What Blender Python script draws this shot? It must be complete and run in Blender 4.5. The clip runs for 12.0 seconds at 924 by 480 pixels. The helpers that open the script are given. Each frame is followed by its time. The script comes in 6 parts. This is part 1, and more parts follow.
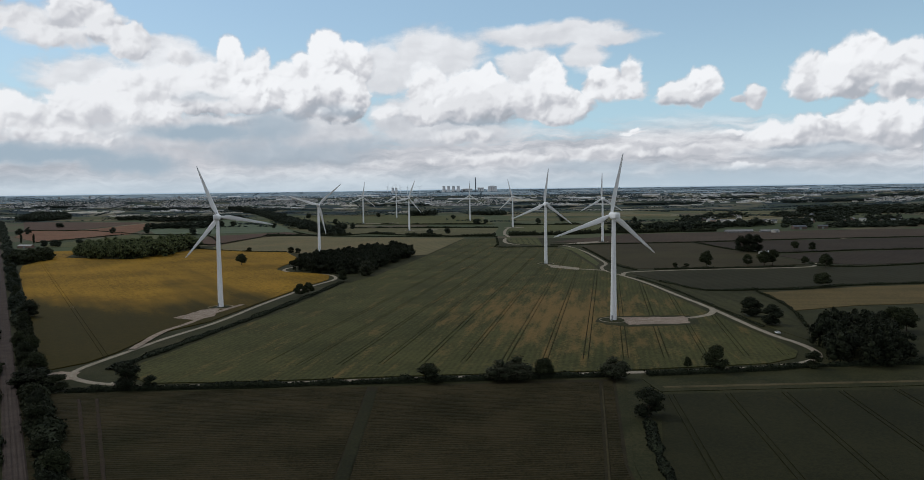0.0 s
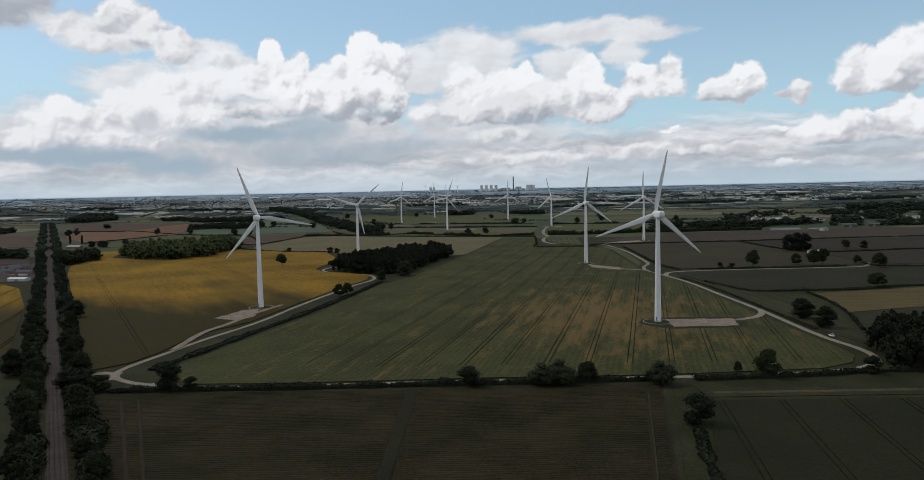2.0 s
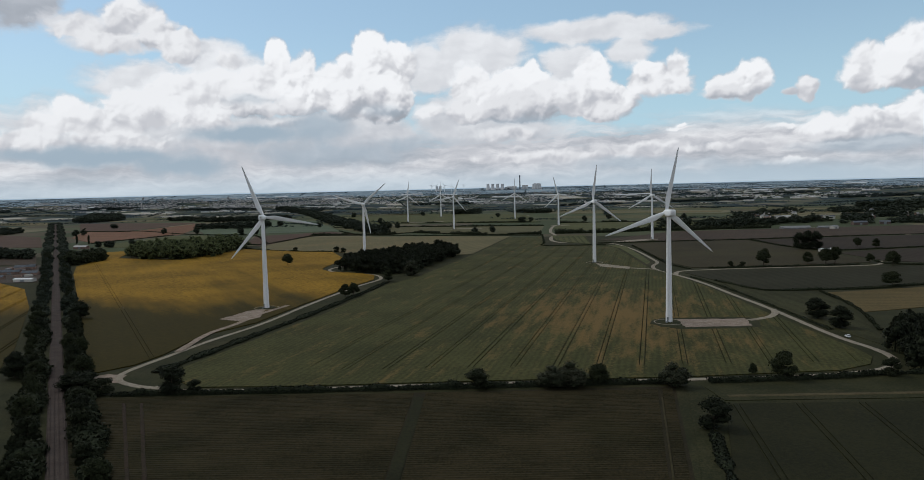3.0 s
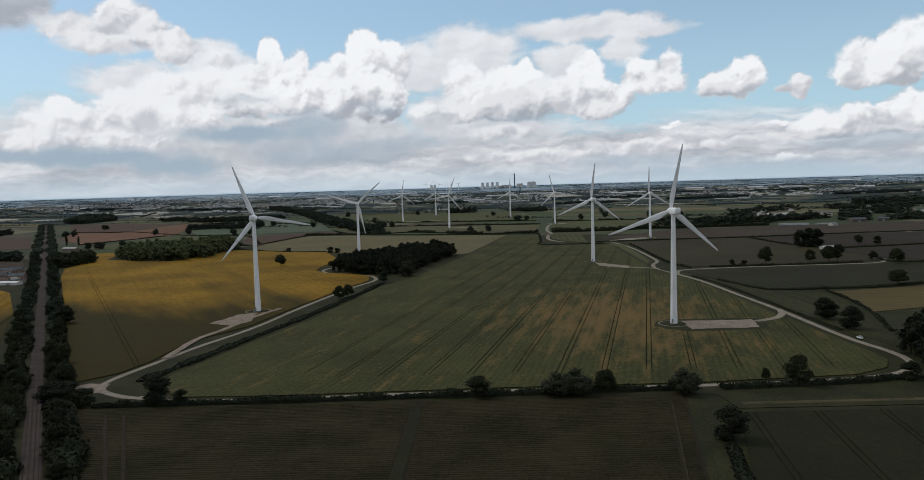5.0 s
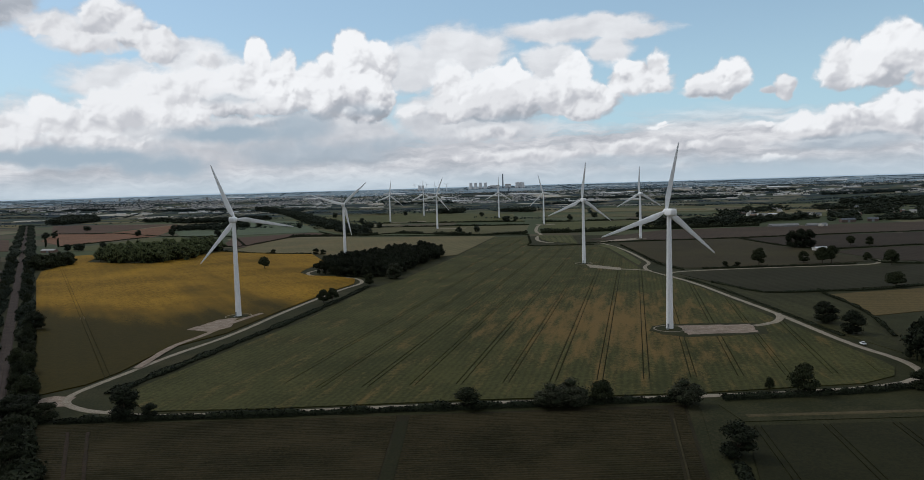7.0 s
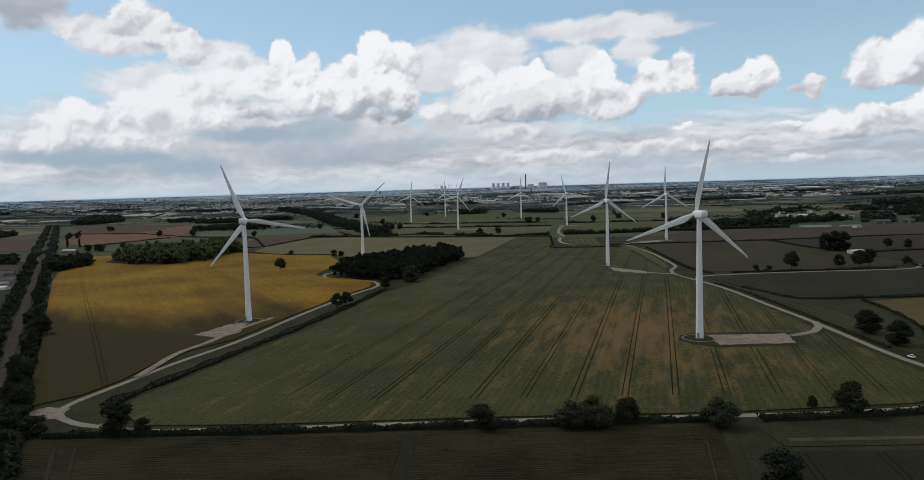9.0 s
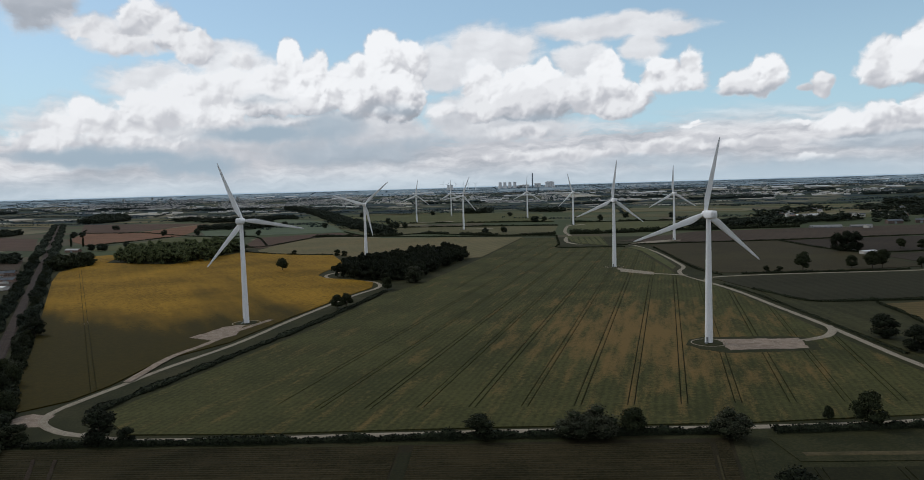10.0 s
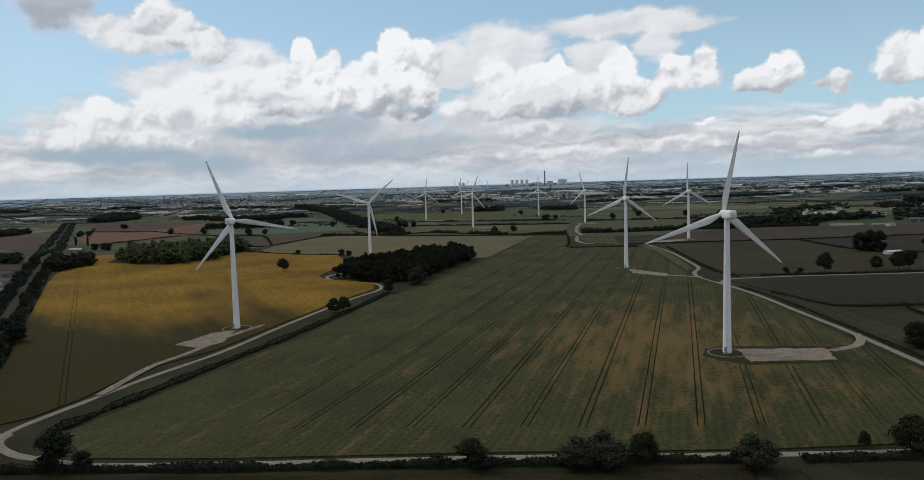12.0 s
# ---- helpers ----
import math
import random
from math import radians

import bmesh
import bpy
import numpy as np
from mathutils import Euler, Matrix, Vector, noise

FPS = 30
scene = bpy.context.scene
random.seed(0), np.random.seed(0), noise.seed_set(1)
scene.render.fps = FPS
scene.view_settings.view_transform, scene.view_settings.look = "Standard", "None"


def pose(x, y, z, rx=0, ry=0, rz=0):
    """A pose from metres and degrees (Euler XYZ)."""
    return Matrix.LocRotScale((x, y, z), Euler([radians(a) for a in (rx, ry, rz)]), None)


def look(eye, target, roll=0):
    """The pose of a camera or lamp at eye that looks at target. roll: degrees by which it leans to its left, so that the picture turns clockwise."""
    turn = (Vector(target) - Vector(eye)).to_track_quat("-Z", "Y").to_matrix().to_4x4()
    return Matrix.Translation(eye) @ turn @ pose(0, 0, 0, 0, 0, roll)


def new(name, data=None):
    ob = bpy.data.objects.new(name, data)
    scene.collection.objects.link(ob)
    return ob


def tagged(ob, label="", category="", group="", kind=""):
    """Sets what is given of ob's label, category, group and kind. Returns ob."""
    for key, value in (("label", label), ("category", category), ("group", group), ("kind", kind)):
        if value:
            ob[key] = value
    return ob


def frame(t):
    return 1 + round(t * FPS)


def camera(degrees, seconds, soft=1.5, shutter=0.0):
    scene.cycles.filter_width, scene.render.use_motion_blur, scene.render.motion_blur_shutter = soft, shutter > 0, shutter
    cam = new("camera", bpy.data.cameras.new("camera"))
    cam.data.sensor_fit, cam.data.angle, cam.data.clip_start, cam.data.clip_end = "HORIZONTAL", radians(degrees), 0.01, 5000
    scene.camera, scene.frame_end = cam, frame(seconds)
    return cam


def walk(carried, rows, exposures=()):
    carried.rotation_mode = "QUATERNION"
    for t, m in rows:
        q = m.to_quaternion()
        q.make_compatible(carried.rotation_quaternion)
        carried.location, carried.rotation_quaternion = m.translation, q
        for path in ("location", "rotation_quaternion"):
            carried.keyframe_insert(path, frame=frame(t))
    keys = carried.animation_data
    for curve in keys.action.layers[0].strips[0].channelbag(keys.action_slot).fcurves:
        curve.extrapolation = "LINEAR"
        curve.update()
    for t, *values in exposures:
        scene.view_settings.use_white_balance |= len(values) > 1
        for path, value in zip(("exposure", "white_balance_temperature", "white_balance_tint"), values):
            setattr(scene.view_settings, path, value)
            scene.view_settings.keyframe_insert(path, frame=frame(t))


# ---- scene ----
EXPOSURE = 0.0
cam = camera(66.1, 12.0, 0.6)
PATH = [
    (0, (2.481, 7.085, 87.701), (2.445, 9.079, 87.558), -0.8),
    (0.5, (2.294, 8.017, 87.679), (2.244, 10.011, 87.536), -0.8),
    (1, (2.007, 9.339, 87.655), (1.9, 11.331, 87.511), -0.9),
    (1.5, (1.619, 11.281, 87.637), (1.492, 13.272, 87.495), -1.1),
    (2, (1.151, 13.871, 87.64), (1.009, 15.86, 87.497), -1.2),
    (2.5, (0.586, 16.998, 87.658), (0.435, 18.987, 87.513), -1.3),
    (3, (-0.073, 20.463, 87.661), (-0.233, 22.451, 87.515), -1.4),
    (5, (-3.148, 35.171, 87.554), (-3.293, 37.16, 87.404), -1.7),
    (5.5, (-3.774, 38.975, 87.529), (-3.922, 40.964, 87.379), -1.7),
    (6, (-4.263, 42.963, 87.488), (-4.399, 44.953, 87.337), -1.7),
    (6.5, (-4.463, 47.387, 87.457), (-4.573, 49.379, 87.306), -1.7),
    (8.5, (-2.939, 67.607, 87.374), (-3.09, 69.596, 87.228), -1.7),
    (9, (-2.114, 73.254, 87.365), (-2.29, 75.241, 87.218), -1.7),
    (9.5, (-1.034, 79.319, 87.361), (-1.224, 81.304, 87.213), -1.7),
    (10, (0.144, 85.706, 87.363), (-0.052, 87.691, 87.214), -1.7),
    (10.5, (1.31, 92.254, 87.348), (1.102, 94.238, 87.197), -1.7),
    (11, (2.365, 98.838, 87.33), (2.144, 100.819, 87.177), -1.8),
    (11.5, (3.482, 105.544, 87.319), (3.253, 107.525, 87.165), -1.8),
    (12, (4.743, 112.359, 87.312), (4.511, 114.339, 87.158), -1.8),
]
walk(cam, [(t, look(eye, target, roll)) for t, eye, target, roll in PATH],
     [(0, EXPOSURE, 6300, 10), (12, EXPOSURE, 6300, 10)])

# ---- light: broken cumulus over a pale blue sky, sun half veiled ----
SUN_AZ, SUN_EL = -62.0, 46.0        # degrees from the view axis, to the right; degrees up
sun = new("sun", bpy.data.lights.new("sun", "SUN"))
sun.data.energy, sun.data.angle, sun.data.color = 1.0, radians(14), (1.0, 0.95, 0.87)
sx, sy = math.sin(radians(SUN_AZ)) * math.cos(radians(SUN_EL)), math.cos(radians(SUN_AZ)) * math.cos(radians(SUN_EL))
sun.matrix_world = look((sx * 300, sy * 300, 300 * math.sin(radians(SUN_EL))), (0, 0, 0))

# the clouds: azimuth, elevation, half width, half height in degrees, tone of the base and of the crown
SHEETS = [
    (-35.6, 12.9, 2.9, 1.93, 0.3, 0.48), (-32.2, 11.9, 3.3, 1.16, 0.72, 0.85), (-30.1, 11.0, 3.6, 1.04, 0.75, 0.88), (-23.4, 10.2, 2.9, 1.52, 0.8, 0.93), (-28.3, 8.4, 5.1, 1.49, 0.8, 0.93),
    (-21.8, 8.7, 4.3, 2.15, 0.82, 0.95), (-31.5, 5.0, 7.8, 2.47, 0.74, 0.92), (-24.5, 4.0, 10.7, 2.62, 0.55, 0.86), (-14.4, 4.5, 9.1, 2.74, 0.5, 0.82), (-6.8, 9.4, 3.7, 2.33, 0.84, 0.95),
    (-3.1, 10.4, 4.9, 2.67, 0.84, 0.95), (-4.2, 5.4, 5.6, 2.77, 0.62, 0.88), (0.1, 4.6, 5.6, 1.39, 0.62, 0.86), (6.2, 11.8, 6.7, 1.12, 0.8, 0.92), (10.2, 11.4, 4.4, 0.81, 0.82, 0.92),
    (8.9, 10.2, 2.0, 1.47, 0.85, 0.92), (4.3, 9.2, 2.7, 2.22, 0.8, 0.93),
]
HEAPS_WEST = [
    (-32.2, 11.6, 3.1, 1.32, 0.72, 0.88), (-29.9, 10.9, 3.4, 1.36, 0.74, 0.9), (-28.6, 12.7, 2.8, 1.91, 0.7, 0.95), (-26.9, 11.5, 2.4, 1.55, 0.56, 0.9), (-25.4, 10.9, 2.1, 1.82, 0.72, 0.93),
    (-22.4, 10.1, 1.4, 1.36, 0.84, 0.95), (-25.6, 7.2, 3.7, 2.64, 0.8, 0.96), (-28.2, 6.3, 3.7, 2.1, 0.8, 0.95), (-22.6, 7.9, 2.3, 2.24, 0.8, 0.96), (-33.0, 5.9, 2.0, 1.78, 0.8, 0.97),
    (-34.4, 5.1, 2.2, 1.68, 0.76, 0.95), (-30.8, 5.4, 3.2, 1.82, 0.74, 0.95), (-18.6, 9.6, 1.4, 2.61, 0.84, 1.0), (-16.8, 9.4, 1.5, 2.1, 0.8, 0.98), (-20.1, 8.3, 2.3, 2.18, 0.74, 0.97),
    (-14.8, 8.4, 2.1, 2.05, 0.8, 0.98), (-9.6, 9.8, 2.1, 2.49, 0.74, 1.0),
]
HEAPS_MIDDLE = [
    (-11.3, 10.3, 2.0, 2.83, 0.82, 1.0), (-13.0, 8.9, 1.8, 2.49, 0.8, 1.0), (-10.6, 7.4, 2.9, 2.81, 0.34, 0.99), (-13.2, 7.1, 2.8, 2.26, 0.5, 0.98), (-16.8, 7.6, 2.6, 2.58, 0.62, 1.0),
    (-20.9, 6.9, 2.8, 1.75, 0.42, 0.93), (-24.4, 5.8, 3.5, 1.64, 0.7, 0.96), (-19.1, 6.5, 3.3, 1.15, 0.5, 0.9), (-35.5, 4.0, 3.8, 1.35, 0.66, 0.92), (-30.1, 4.1, 5.3, 1.09, 0.66, 0.92),
    (-18.0, 5.4, 2.2, 0.58, 0.62, 0.88),
]
HEAPS_CENTRE = [
    (-3.6, 8.2, 2.2, 2.26, 0.84, 0.98), (0.6, 8.0, 2.9, 2.35, 0.72, 1.0), (-1.5, 7.3, 2.6, 2.46, 0.74, 0.98), (2.7, 7.1, 1.9, 1.81, 0.64, 0.93), (0.1, 6.2, 4.9, 1.65, 0.42, 0.86),
    (-7.0, 6.2, 1.9, 0.83, 0.78, 0.95), (-3.9, 6.1, 2.4, 1.47, 0.6, 0.9), (6.0, 8.6, 1.8, 2.31, 0.84, 1.0), (6.7, 6.6, 3.0, 2.43, 0.6, 0.99), (4.7, 6.9, 2.1, 2.26, 0.7, 0.97),
    (7.1, 5.7, 2.6, 1.17, 0.5, 0.9), (12.3, 8.6, 1.1, 1.64, 0.8, 1.0), (10.3, 8.0, 2.3, 2.02, 0.62, 0.99), (11.9, 7.4, 2.1, 1.49, 0.56, 0.96), (-0.9, 4.3, 4.2, 1.02, 0.6, 0.86),
]
HEAPS_EAST = [
    (17.4, 7.5, 1.7, 2.2, 0.62, 1.0), (15.8, 7.1, 1.7, 1.63, 0.6, 0.97), (16.2, 6.6, 2.6, 0.64, 0.46, 0.86), (21.3, 6.6, 0.9, 1.57, 0.7, 0.93), (20.4, 6.4, 1.0, 0.5, 0.66, 0.86),
    (25.1, 7.6, 2.1, 2.37, 0.62, 0.97), (28.1, 8.4, 2.3, 2.74, 0.66, 1.0), (27.1, 7.2, 2.9, 1.71, 0.56, 0.97), (31.0, 7.6, 2.5, 2.96, 0.6, 0.97), (19.8, 4.0, 1.8, 0.38, 0.82, 0.96),
    (22.5, 4.0, 2.5, 1.24, 0.72, 0.97), (25.1, 3.9, 2.4, 1.54, 0.64, 0.97), (27.7, 4.1, 2.5, 1.97, 0.62, 0.99), (30.4, 4.0, 2.9, 2.29, 0.6, 0.98),
]
HEAPS_LOW = [
    (25.4, 3.0, 5.4, 0.65, 0.52, 0.82), (12.7, 4.2, 1.4, 0.27, 0.9, 0.97), (12.8, 4.4, 0.6, 0.27, 0.95, 1.0), (2.8, 2.3, 7.9, 0.84, 0.72, 0.9), (9.7, 2.9, 5.8, 0.82, 0.7, 0.9),
    (20.6, 1.4, 2.7, 0.51, 0.74, 0.93), (17.0, 2.7, 4.9, 0.7, 0.72, 0.9),
]
# slate-blue undersides: azimuth, elevation, half width, half height, strength
BANDS = [
    (-30.2, 2.8, 8.4, 1.01, 1.0), (-25.5, 2.1, 4.5, 0.88, 0.95), (-21.1, 4.5, 5.6, 0.89, 1.0), (-15.8, 5.0, 3.2, 1.81, 0.75), (-10.7, 6.3, 3.2, 0.64, 0.45),
    (-14.5, 2.8, 8.6, 1.38, 0.6), (-20.6, 7.1, 2.6, 0.53, 0.4), (1.5, 5.3, 4.2, 0.51, 0.45), (18.6, 0.4, 12.0, 1.13, 0.8), (25.8, 2.3, 6.0, 0.73, 0.6),
    (-34.9, 3.0, 4.5, 0.6, 0.9), (10.1, 1.6, 8.0, 0.73, 0.6), (-8.0, 3.7, 3.8, 0.74, 0.5),
]


def build_sky():
    world = bpy.data.worlds.new("sky")
    world.use_nodes = True
    world.node_tree.nodes.clear()
    N, Lk = world.node_tree.nodes, world.node_tree.links

    def put(sock, val):
        if isinstance(val, bpy.types.NodeSocket):
            Lk.new(val, sock)
        else:
            sock.default_value = val

    def m(op, a, b=0.0, c=None):
        n = N.new("ShaderNodeMath")
        n.operation = op
        put(n.inputs[0], a)
        put(n.inputs[1], b)
        if c is not None:
            put(n.inputs[2], c)
        return n.outputs[0]

    def vm(op, a, b=(0, 0, 0), c=None):
        n = N.new("ShaderNodeVectorMath")
        n.operation = op
        put(n.inputs[0], a)
        put(n.inputs[1], b)
        if c is not None:
            put(n.inputs[2], c)
        return n.outputs[0]

    def smooth(x, lo, hi, to0=0.0, to1=1.0):
        n = N.new("ShaderNodeMapRange")
        n.interpolation_type, n.clamp = "SMOOTHSTEP", False
        put(n.inputs["Value"], x)
        n.inputs["From Min"].default_value, n.inputs["From Max"].default_value = lo, hi
        n.inputs["To Min"].default_value, n.inputs["To Max"].default_value = to0, to1
        return n.outputs["Result"]

    def fbm(vec, scale, detail, rough=0.55):
        n = N.new("ShaderNodeTexNoise")
        put(n.inputs["Vector"], vec)
        n.inputs["Scale"].default_value, n.inputs["Detail"].default_value, n.inputs["Roughness"].default_value = scale, detail, rough
        return n.outputs["Fac"]

    def cells(vec, scale):
        n = N.new("ShaderNodeTexVoronoi")
        n.feature = "SMOOTH_F1"
        put(n.inputs["Vector"], vec)
        n.inputs["Scale"].default_value, n.inputs["Smoothness"].default_value = scale, 0.5
        return m("SUBTRACT", 0.5, n.outputs["Distance"])

    def mix(f, a, b):
        n = N.new("ShaderNodeMix")
        n.data_type = "RGBA"
        put(n.inputs["Factor"], f)
        put(n.inputs[6], a)
        put(n.inputs[7], b)
        return n.outputs[2]

    def blend(f, a, b):
        n = N.new("ShaderNodeMix")
        put(n.inputs["Factor"], f)
        put(n.inputs[2], a)
        put(n.inputs[3], b)
        return n.outputs[0]

    # one heap of cumulus: a ragged dome with a flattened base, lit from above and from the west
    kind = bpy.data.node_groups.new("cloud_heap", "ShaderNodeTree")
    for name in ("east", "up", "crisp", "relief", "tone", "cover", "per_a", "mid_x", "per_b", "mid_y", "rag", "edge", "base", "crown"):
        kind.interface.new_socket(name, in_out="INPUT", socket_type="NodeSocketFloat")
    for name in ("tone", "cover"):
        kind.interface.new_socket(name, in_out="OUTPUT", socket_type="NodeSocketFloat")
    N, Lk = kind.nodes, kind.links
    g = N.new("NodeGroupInput").outputs
    x, y = m("MULTIPLY_ADD", g["east"], g["per_a"], g["mid_x"]), m("MULTIPLY_ADD", g["up"], g["per_b"], g["mid_y"])
    low = m("MAXIMUM", y, m("MULTIPLY", y, -1.55))
    far = m("SQRT", m("MULTIPLY_ADD", x, x, m("MULTIPLY", low, low)))
    rim = smooth(m("SUBTRACT", m("MULTIPLY_ADD", g["crisp"], g["rag"], 1.0), far), -0.02, 0.2)
    put(rim.node.inputs["From Max"], g["edge"])
    lit = smooth(m("ADD", y, m("MULTIPLY_ADD", x, -0.28, g["relief"])), -0.85, 0.55)
    put(lit.node.inputs["To Min"], g["base"])
    put(lit.node.inputs["To Max"], g["crown"])
    ends = N.new("NodeGroupOutput").inputs
    put(ends[0], blend(rim, g["tone"], lit))
    put(ends[1], m("MAXIMUM", g["cover"], rim))
    N, Lk = world.node_tree.nodes, world.node_tree.links

    way = N.new("ShaderNodeTexCoord").outputs["Generated"]
    sep = N.new("ShaderNodeSeparateXYZ")
    Lk.new(way, sep.inputs[0])
    deg = 180 / math.pi
    az = m("MULTIPLY", m("ARCTAN2", sep.outputs[0], sep.outputs[1]), deg)
    el = m("MULTIPLY", m("ARCSINE", sep.outputs[2]), deg)
    com = N.new("ShaderNodeCombineXYZ")
    Lk.new(az, com.inputs[0])
    Lk.new(el, com.inputs[1])
    flat = com.outputs[0]
    # billows: large, middle and fine puffs
    warp = N.new("ShaderNodeTexNoise")
    warp.inputs["Scale"].default_value, warp.inputs["Detail"].default_value = 0.55, 4.0
    Lk.new(flat, warp.inputs["Vector"])
    bent = vm("MULTIPLY_ADD", vm("SUBTRACT", warp.outputs["Color"], (0.5, 0.5, 0.5)), (1.3, 1.0, 0.0), flat)
    puff = fbm(vm("ADD", bent, (7.3, 1.9, 4.0)), 0.55, 6.0, 0.55)
    form = fbm(vm("ADD", bent, (7.3, 1.9, 4.0)), 0.42, 3.0, 0.45)
    form_up = fbm(vm("ADD", bent, (6.9, 2.5, 4.0)), 0.42, 3.0, 0.45)
    bump = m("ADD", m("MULTIPLY", cells(bent, 0.75), 0.55), m("MULTIPLY", cells(bent, 2.1), 0.28))
    bump_up = m("ADD", m("MULTIPLY", cells(vm("ADD", bent, (-0.2, 0.32, 0)), 0.75), 0.55), m("MULTIPLY", cells(vm("ADD", bent, (-0.09, 0.15, 0)), 2.1), 0.28))
    streak = fbm(vm("MULTIPLY", bent, (0.085, 0.62, 1.0)), 1.0, 7.0, 0.6)
    layer = fbm(vm("MULTIPLY", vm("ADD", bent, (11.0, 2.0, 0.0)), (0.34, 0.95, 1.0)), 0.55, 6.0, 0.55)
    layer_up = fbm(vm("MULTIPLY", vm("ADD", bent, (10.8, 2.3, 0.0)), (0.34, 0.95, 1.0)), 0.55, 4.0, 0.5)
    relief = m("ADD", m("MULTIPLY", m("SUBTRACT", form, form_up), 3.4), m("MULTIPLY", m("SUBTRACT", bump, bump_up), 1.7))
    crisp = m("ADD", m("MULTIPLY", m("SUBTRACT", puff, 0.5), 2.4), m("MULTIPLY", m("SUBTRACT", bump, 0.12), 1.2))
    wispy = m("ADD", m("MULTIPLY", m("SUBTRACT", layer, 0.5), 2.6), m("MULTIPLY", m("SUBTRACT", puff, 0.5), 1.6))
    soft = m("ADD", m("MULTIPLY", m("SUBTRACT", layer, layer_up), 1.4), m("MULTIPLY", m("SUBTRACT", form, form_up), 1.6))

    # low layers towards the horizon
    lift = m("MULTIPLY", m("SUBTRACT", 4.4, el), 0.12)
    cover = m("MULTIPLY", smooth(m("ADD", streak, lift), 0.34, 0.58), smooth(el, 6.6, 3.4))
    tone = smooth(m("ADD", m("MULTIPLY", m("SUBTRACT", streak, 0.5), 1.6), m("MULTIPLY", m("SUBTRACT", layer, layer_up), 1.6)), -0.42, 0.40, 0.34, 0.90)
    split = N.new("ShaderNodeSeparateXYZ")
    Lk.new(bent, split.inputs[0])
    east, up = split.outputs[0], split.outputs[1]

    def within(u, v, a, b):
        return m("MULTIPLY_ADD", east, 1 / a, -u / a), m("MULTIPLY_ADD", up, 1 / b, -v / b)

    def length(x, y):
        return m("SQRT", m("MULTIPLY_ADD", x, x, m("MULTIPLY", y, y)))

    # sheets, then heaps laid one before another, the lower ones in front
    for u, v, a, b, base, top in SHEETS:
        x, y = within(u, v, a, b)
        edge = m("SUBTRACT", m("MULTIPLY_ADD", wispy, 0.36, 1.0), length(x, y))
        rim = smooth(edge, -0.06, 0.40, 0.0, 0.95)
        lit = smooth(m("MULTIPLY_ADD", y, 0.55, soft), -0.8, 0.75, base - 0.08, top)
        tone, cover = blend(rim, tone, lit), m("MAXIMUM", cover, rim)
    for u, v, a, b, base, top in HEAPS_WEST + HEAPS_MIDDLE + HEAPS_CENTRE + HEAPS_EAST + HEAPS_LOW:
        n = N.new("ShaderNodeGroup")
        n.node_tree = kind
        for name, val in (("east", east), ("up", up), ("crisp", crisp), ("relief", relief), ("tone", tone), ("cover", cover), ("per_a", 1 / a), ("mid_x", -u / a), ("per_b", 1 / b),
                          ("mid_y", -(v - 0.15 * b) / b), ("rag", min(0.42, 0.62 / b)), ("edge", min(0.5, 0.46 / b)), ("base", base - 0.16), ("crown", top)):
            put(n.inputs[name], val)
        tone, cover = n.outputs[0], n.outputs[1]
    # thick cloud overhead and beside, which shades the land below
    wide = fbm(way, 2.6, 6.0, 0.6)
    beside = m("MAXIMUM", smooth(el, 15.0, 26.0), smooth(m("ABSOLUTE", az), 37.0, 46.0))
    other = m("MULTIPLY", smooth(wide, 0.36, 0.52), beside)
    other_col = mix(smooth(wide, 0.45, 0.7), (5.2, 5.3, 5.5, 1), (2.6, 2.7, 2.9, 1))
    blue = N.new("ShaderNodeTexSky")
    blue.sky_type, blue.sun_disc = "NISHITA", False
    blue.sun_elevation, blue.sun_rotation = radians(SUN_EL), radians(SUN_AZ)
    blue.altitude, blue.air_density, blue.dust_density, blue.ozone_density = 100, 1.0, 0.6, 2.0
    out = blue.outputs[0]
    out = mix(m("ADD", m("MULTIPLY", smooth(el, 14.0, 1.0), 0.45), 0.42), out, (4.6, 6.7, 7.7, 1))
    out = mix(other, out, other_col)
    ramp = N.new("ShaderNodeValToRGB")
    Lk.new(tone, ramp.inputs[0])
    tints = [(0.0, (0.26, 0.28, 0.31)), (0.40, (0.43, 0.45, 0.485)), (0.62, (0.575, 0.58, 0.605)), (0.82, (0.73, 0.73, 0.74)), (1.0, (0.91, 0.91, 0.91))]
    while len(ramp.color_ramp.elements) < len(tints):
        ramp.color_ramp.elements.new(0.5)
    for e, (p, c) in zip(ramp.color_ramp.elements, tints):
        e.position, e.color = p, (*c, 1)
    out = mix(cover, out, vm("MULTIPLY", ramp.outputs[0], (10, 10, 10)))
    for u, v, a, b, strength in BANDS:
        rim = smooth(m("SUBTRACT", m("MULTIPLY_ADD", wispy, 0.40, 1.0), length(*within(u, v, a, b))), -0.1, 0.75, 0.0, strength)
        out = mix(rim, out, (3.6, 4.45, 5.15, 1))
    out = mix(m("MULTIPLY", smooth(el, 2.2, 0.1), 0.72), out, (4.9, 5.9, 6.6, 1))
    bg = N.new("ShaderNodeBackground")
    Lk.new(out, bg.inputs[0])
    bg.inputs[1].default_value = 0.1
    Lk.new(bg.outputs[0], N.new("ShaderNodeOutputWorld").inputs[0])
    scene.world = world


build_sky()


